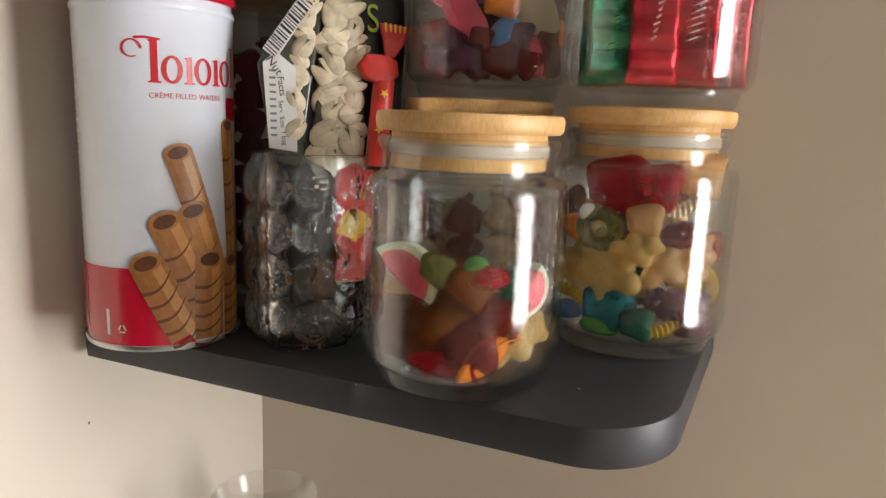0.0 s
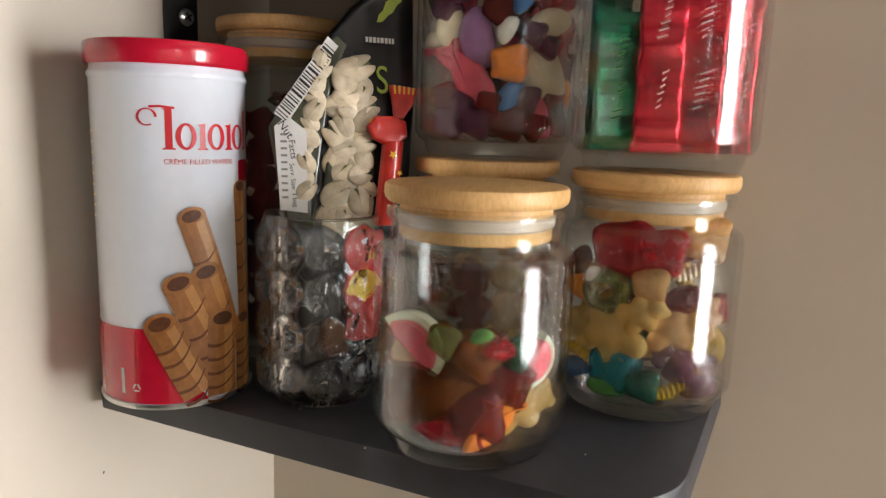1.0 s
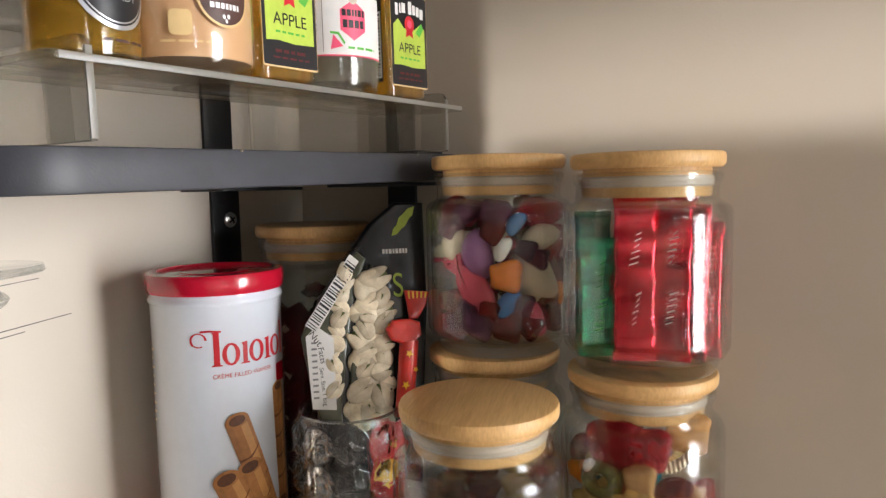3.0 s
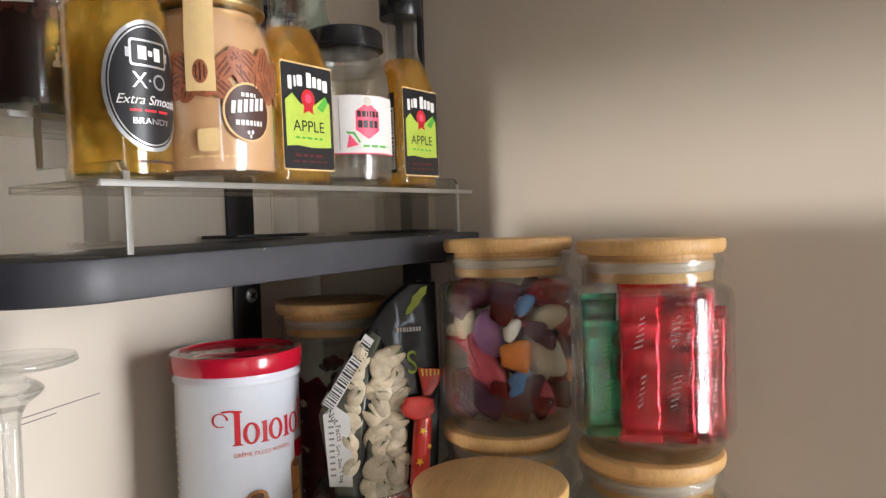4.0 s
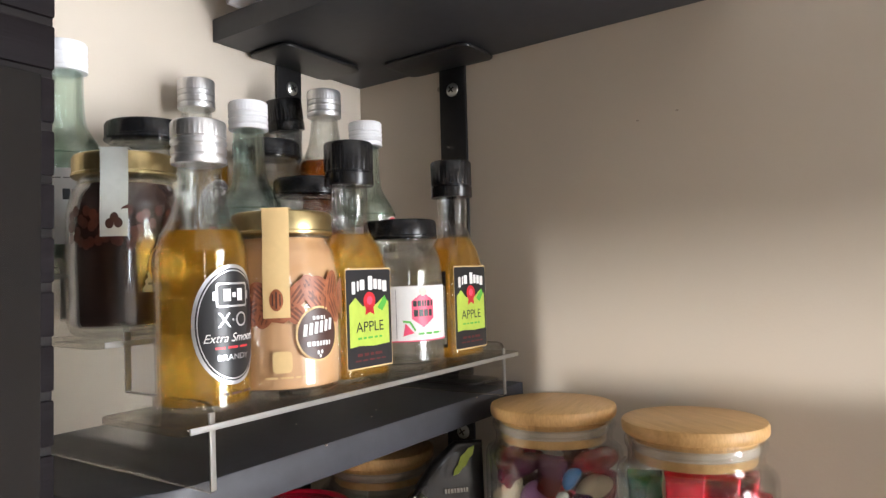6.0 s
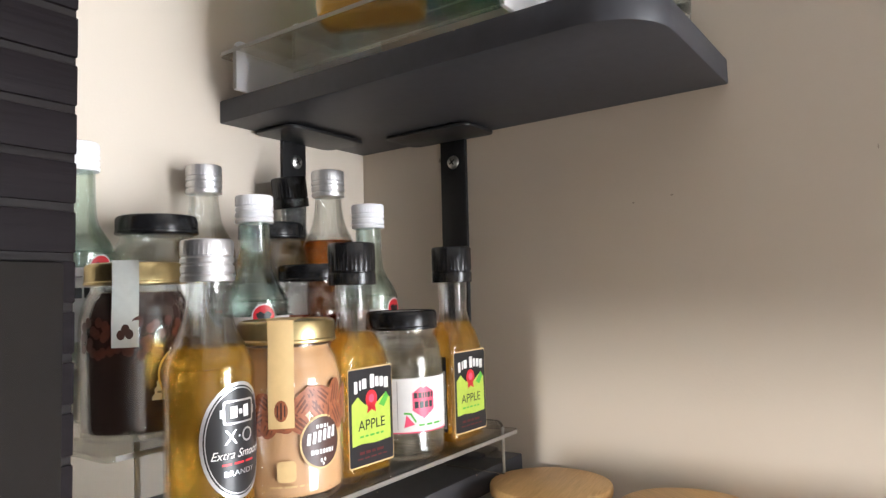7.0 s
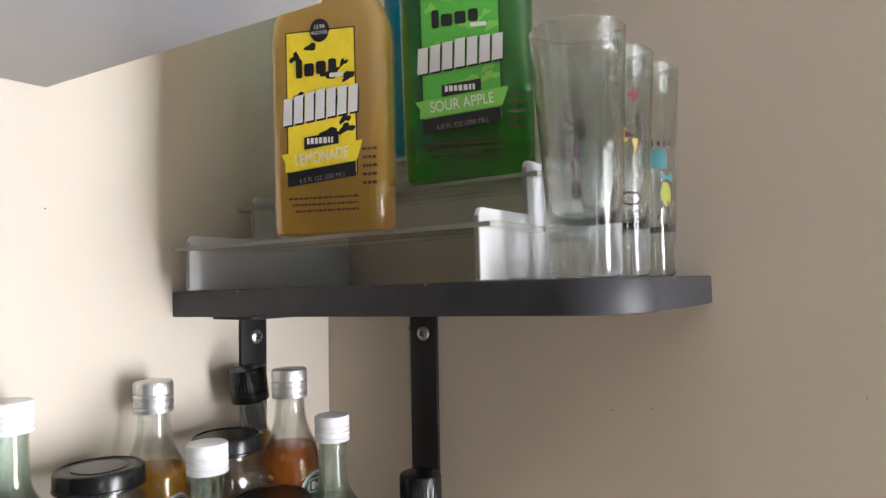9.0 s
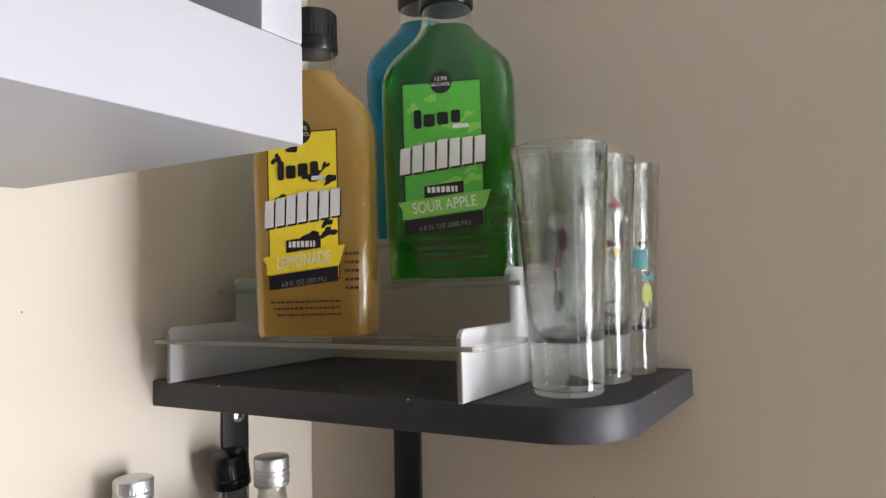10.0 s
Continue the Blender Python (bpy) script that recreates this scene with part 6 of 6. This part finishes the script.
def flask_label(f, ground, camo, flavour, banner):
    p = on_flat(0, -0.0168, 270)
    uc = -0.002
    o = printed("label", [rect(uc - 0.0215, 0.030, uc + 0.0215, 0.104)], p, PRINTBLACK, f, 0.0002, 0, "camouflage label with black border")
    g = printed("label_field", [rect(uc - 0.0208, 0.0305, uc + 0.0208, 0.1033)], p, ground, o, 0.0003, 0)
    r = random.Random(5)
    blobs = []
    for k in range(11):
        bu, bv = uc + r.uniform(-0.018, 0.018), 0.050 + 0.0046 * k + r.uniform(-0.002, 0.002)
        n, ph, st = 14, r.uniform(0, 6), r.uniform(1.4, 2.3)
        ra = r.uniform(0.0014, 0.0026)
        pts = []
        for i in range(n):
            a = math.tau * i / n
            q = ra * (1 + 0.35 * math.sin(3 * a + ph) + 0.2 * math.sin(5 * a))
            pts.append((max(uc - 0.0207, min(uc + 0.0207, bu + q * st * math.cos(a))), bv + q * math.sin(a) + 0.4 * q * math.cos(a)))
        blobs.append(pts)
    printed_each("camouflage_patch", blobs, p, camo, g, 0.0004, 0)
    b = printed("strength_badge", [oval(uc, 0.1035, 0.0060, 0.0060)], p, PRINTBLACK, o, 0.0006, 0)
    lettered("caption", "13.9%", 0.0030, uc, 0.1052, p, PAPER, b, 0.0007)
    lettered("caption", "ALC/VOL", 0.0026, uc, 0.1022, p, PAPER, b, 0.0007)
    slope = 0.10
    wd = [rounded(w, h, 0.0012, 3, uc - 0.0130 + u, 0.0850 + slope * (u - 0.013) + dv) for u, w, h, dv in ((0.000, 0.0040, 0.0098, 0.001), (0.0062, 0.0060, 0.0066, -0.0006), (0.0135, 0.0060, 0.0066, -0.0006), (0.0205, 0.0050, 0.0066, -0.0006))]
    printed_each("brand_bar", wd, p, PRINTBLACK, o, 0.0007, 0)
    printed("brand_underline", [[(uc + x * 1.0, y) for x, y in rounded(0.0085, 0.0022, 0.0006, 2, 0.0100, 0.0800)]], p, PAPER, o, 0.0009, 0)
    back, face = [], []
    for k in range(7):
        u0 = uc - 0.0235 + 0.0067 * k
        v0 = 0.0585 + slope * (u0 - uc) * 1.1
        face.append([(u0, v0), (u0 + 0.0056, v0 + 0.0006), (u0 + 0.0062, v0 + 0.0156 - 0.0012 * abs(k - 3) * 0.4), (u0 + 0.0008, v0 + 0.0150 - 0.0012 * abs(k - 3) * 0.4)])
        back.append([(a + 0.0007, c - 0.0009) for a, c in face[-1]])
    printed("title_shadow", back, p, PRINTBLACK, o, 0.0008, 0)
    printed_each("title_block", face, p, PAPER, o, 0.0011, 0)
    c = printed("caption_ground", [[(uc - 0.0105, 0.0435), (uc + 0.0105, 0.0455), (uc + 0.0105, 0.0515), (uc - 0.0105, 0.0495)]], p, PRINTBLACK, o, 0.0009, 0)
    printed_each("caption_bar", bars(uc - 0.0088, uc + 0.0085, 0.0475, 0.0030, 3, 0.0007, 0.0012, 0.0026), p, PAPER, c, 0.0010, 0)
    ban = printed("banner", [[(uc - 0.0225, 0.0325), (uc + 0.0215, 0.0370), (uc + 0.0250, 0.0465), (uc - 0.0250, 0.0415), (uc - 0.0225, 0.0375)]], p, banner, o, 0.0010, 0)
    lettered("caption", flavour, 0.0080, uc, 0.0394, p, PAPER, ban, 0.0013, stretch=0.78, turn=5)
    d = printed("volume_ground", [[(uc - 0.0212, 0.0250), (uc + 0.0205, 0.0288), (uc + 0.0205, 0.0362), (uc - 0.0212, 0.0322)]], p, PRINTBLACK, o, 0.0008, 0)
    lettered("caption", "6.8 FL OZ (200 ML)", 0.0034, uc, 0.0288, p, PRINTGREY, d, 0.0010, turn=5)
    tiny = []
    for k in range(3):
        tiny += bars(uc - 0.0210 + 0.002 * k, uc + 0.0215, 0.0190 - 0.0032 * k, 0.0011, 20 + k, 0.0006, 0.001, 0.003)
    printed("small_print", tiny, p, PRINTBROWN, f, 0.0003, 0)
    tiny = []
    for k in range(5):
        tiny += bars(0.0225, 0.0310, 0.042 - 0.0042 * k, 0.0014, 30 + k, 0.0006, 0.001, 0.003)
    printed("side_print", tiny, p, PRINTBROWN, f, 0.0003, 0)


CAMOGREEN = material("light_green_print", (0.22, 0.52, 0.08), 0.4, scale=300, vary=0.1)
flask_label(yellow, PRINTYEL, PRINTBLACK, "LEMONADE", PRINTYEL)
flask_label(green, PRINTGREEN, CAMOGREEN, "SOUR APPLE", CAMOGREEN)

VIOLET = material("violet_glass_print", (0.30, 0.10, 0.22), 0.4, scale=300, vary=0.2)
PLUM = material("plum_glass_print", (0.06, 0.03, 0.05), 0.3, scale=300, vary=0.3)
OLIVEP = material("olive_glass_print", (0.30, 0.34, 0.04), 0.4, scale=300, vary=0.1)
TEALP = material("teal_glass_print", (0.05, 0.20, 0.22), 0.4, scale=300, vary=0.1)


def loop_line(u, v, a, b, w, n=28):
    o, q = oval(u, v, a, b, n), oval(u, v, a - w, b - w, n)
    return [[o[i], o[(i + 1) % n], q[(i + 1) % n], q[i]] for i in range(n)]


g1 = on_round(0.0226, 30)
GLASSPINK = material("worn_pink_print", (0.42, 0.10, 0.16), 0.4, scale=300, vary=0.2)
GLASSYEL = material("worn_yellow_print", (0.50, 0.38, 0.08), 0.4, scale=300, vary=0.2)
printed("ring_print", loop_line(0.0, 0.094, 0.0056, 0.0076, 0.0009), g1, VIOLET, sg1, 0.0006, 0.002)
printed("drop_print", [oval(-0.003, 0.0835, 0.0036, 0.0062, 18), oval(0.0005, 0.0480, 0.0030, 0.0066, 18)], g1, PLUM, sg1, 0.0004, 0.002)
printed("ribbon_print", [[(0.0005, 0.078), (-0.0025, 0.076), (-0.0015, 0.066), (0.0020, 0.068)], [(0.0030, 0.066), (0.0010, 0.066), (0.0006, 0.055), (0.0018, 0.055)]], g1, VIOLET, sg1, 0.0005, 0.002)
printed("stem_line", [rect(-0.0012, 0.030, -0.0009, 0.066)], g1, PAPER, sg1, 0.0004, 0)
g2 = on_round(0.0226, 206)
printed("star_print", [[(0.010, 0.108), (0.0115, 0.1045), (0.0145, 0.103), (0.0115, 0.1015), (0.010, 0.098), (0.0085, 0.1015), (0.0055, 0.103), (0.0085, 0.1045)]], g2, GLASSPINK, sg2, 0.0004, 0.002)
printed("shape_print", [oval(0.004, 0.080, 0.002, 0.004, 14), [(0.008, 0.078), (0.012, 0.078), (0.010, 0.070)]], g2, GLASSYEL, sg2, 0.0004, 0.002)
printed_each("dark_print", [oval(0.014, 0.085, 0.0012, 0.008, 14), [(0.004, 0.083), (0.010, 0.080), (0.004, 0.078)]], g2, PLUM, sg2, 0.0005, 0.002)
printed("loop_print", loop_line(0.006, 0.044, 0.006, 0.004, 0.0008), g2, PLUM, sg2, 0.0005, 0.002)
g3 = on_round(0.0222, 212)
printed("crown_print", [[(0.000, 0.066), (0.010, 0.066), (0.010, 0.078), (0.0075, 0.071), (0.005, 0.078), (0.0025, 0.071), (0.000, 0.078)]], g3, TEALP, sg3, 0.0004, 0.002)
printed("bow_print", [[(0.006, 0.064), (0.010, 0.061), (0.014, 0.064), (0.014, 0.058), (0.010, 0.060), (0.006, 0.058)]], g3, TEALP, sg3, 0.0005, 0.002)
printed("figure_print", [oval(0.009, 0.050, 0.0040, 0.0075, 18)], g3, OLIVEP, sg3, 0.0004, 0.002)
printed("line_print", loop_line(0.009, 0.050, 0.0046, 0.0085, 0.0006), g3, PLUM, sg3, 0.0005, 0.002)
printed_each("stroke_print", [rect(0.0095, 0.030, 0.0105, 0.046), [(0.006, 0.046), (0.0068, 0.046), (0.003, 0.034), (0.0022, 0.035)]] + [oval(0.001 + 0.004 * k, 0.0815, 0.0010, 0.0022, 10) for k in range(4)], g3, PLUM, sg3, 0.0005, 0.002)

# pencil lines and specks on the walls
wl = on_flat(0, 0, 270)
north = bpy.data.objects["wall_north"]
SMUDGE = material("faint_smudge", (0.36, 0.31, 0.25), 0.6, scale=300, vary=0.2)
PENCIL = material("pencil", (0.14, 0.12, 0.11), 0.6, scale=300, vary=0.3)
printed("pencil_line", [[(-0.300, 1.5462), (-0.250, 1.5510), (-0.208, 1.5552), (-0.208, 1.5558), (-0.250, 1.5517), (-0.300, 1.5470)]], wl, PENCIL, north, 0.0003, 0)
printed("pencil_line", [[(-0.300, 1.5425), (-0.236, 1.5490), (-0.236, 1.5496), (-0.300, 1.5432)]], wl, PENCIL, north, 0.0003, 0)
printed("pencil_line", [[(-0.252, 1.5768), (-0.226, 1.5790), (-0.226, 1.5795), (-0.252, 1.5774)]], wl, PENCIL, north, 0.0003, 0)
printed("wall_speck", [oval(-0.158, 1.318, 0.0007, 0.0011, 8), oval(-0.252, 1.982, 0.0006, 0.0006, 8)], wl, PENCIL, north, 0.0003, 0)
east = bpy.data.objects["wall_east"]
el = lambda u, v, d: (-d, -u, v)
printed("wall_mark", [oval(0.290, 1.845, 0.0012, 0.0006, 8), oval(0.262, 1.842, 0.0010, 0.0006, 8), oval(0.440, 1.905, 0.0006, 0.0012, 8), oval(0.0905, 1.8955, 0.0022, 0.0024, 10), oval(0.415, 1.862, 0.0004, 0.0016, 8)], el, SMUDGE, east, 0.0003, 0)

# glass candle holder and vase on the counter
ch = thing("candle_holder", pose(-0.283, -0.046, 1.1605), "tall clear glass candle holder with round drip plate", "candle holder")
prof = smooth_profile([(0.045, 0), (0.046, 0.004), (0.030, 0.012), (0.014, 0.030), (0.008, 0.060), (0.0055, 0.150), (0.0045, 0.300), (0.0045, 0.380), (0.0055, 0.405), (0.0145, 0.4145), (0.0150, 0.4185), (0.008, 0.4235), (0.008, 0.4255), (0.030, 0.4295), (0.0318, 0.4315), (0.0312, 0.4335)], 4)
part("glass_body", lathe([(0, 0)] + prof + [(0, 0.4325)], 56), HOLDERGL, ch, "clear glass")
vs = thing("glass_vase", pose(-0.100, -0.090, 1.1605), "small round clear glass vase below the lower shelf", "vase")
vo = smooth_profile([(0.020, 0), (0.030, 0.002), (0.040, 0.025), (0.042, 0.055), (0.036, 0.076), (0.030, 0.092), (0.033, 0.103), (0.034, 0.106)], 4)
part("glass_body", lathe(shell(vo, 0.002, 0.005), 56), GLASS, vs, "clear glass")
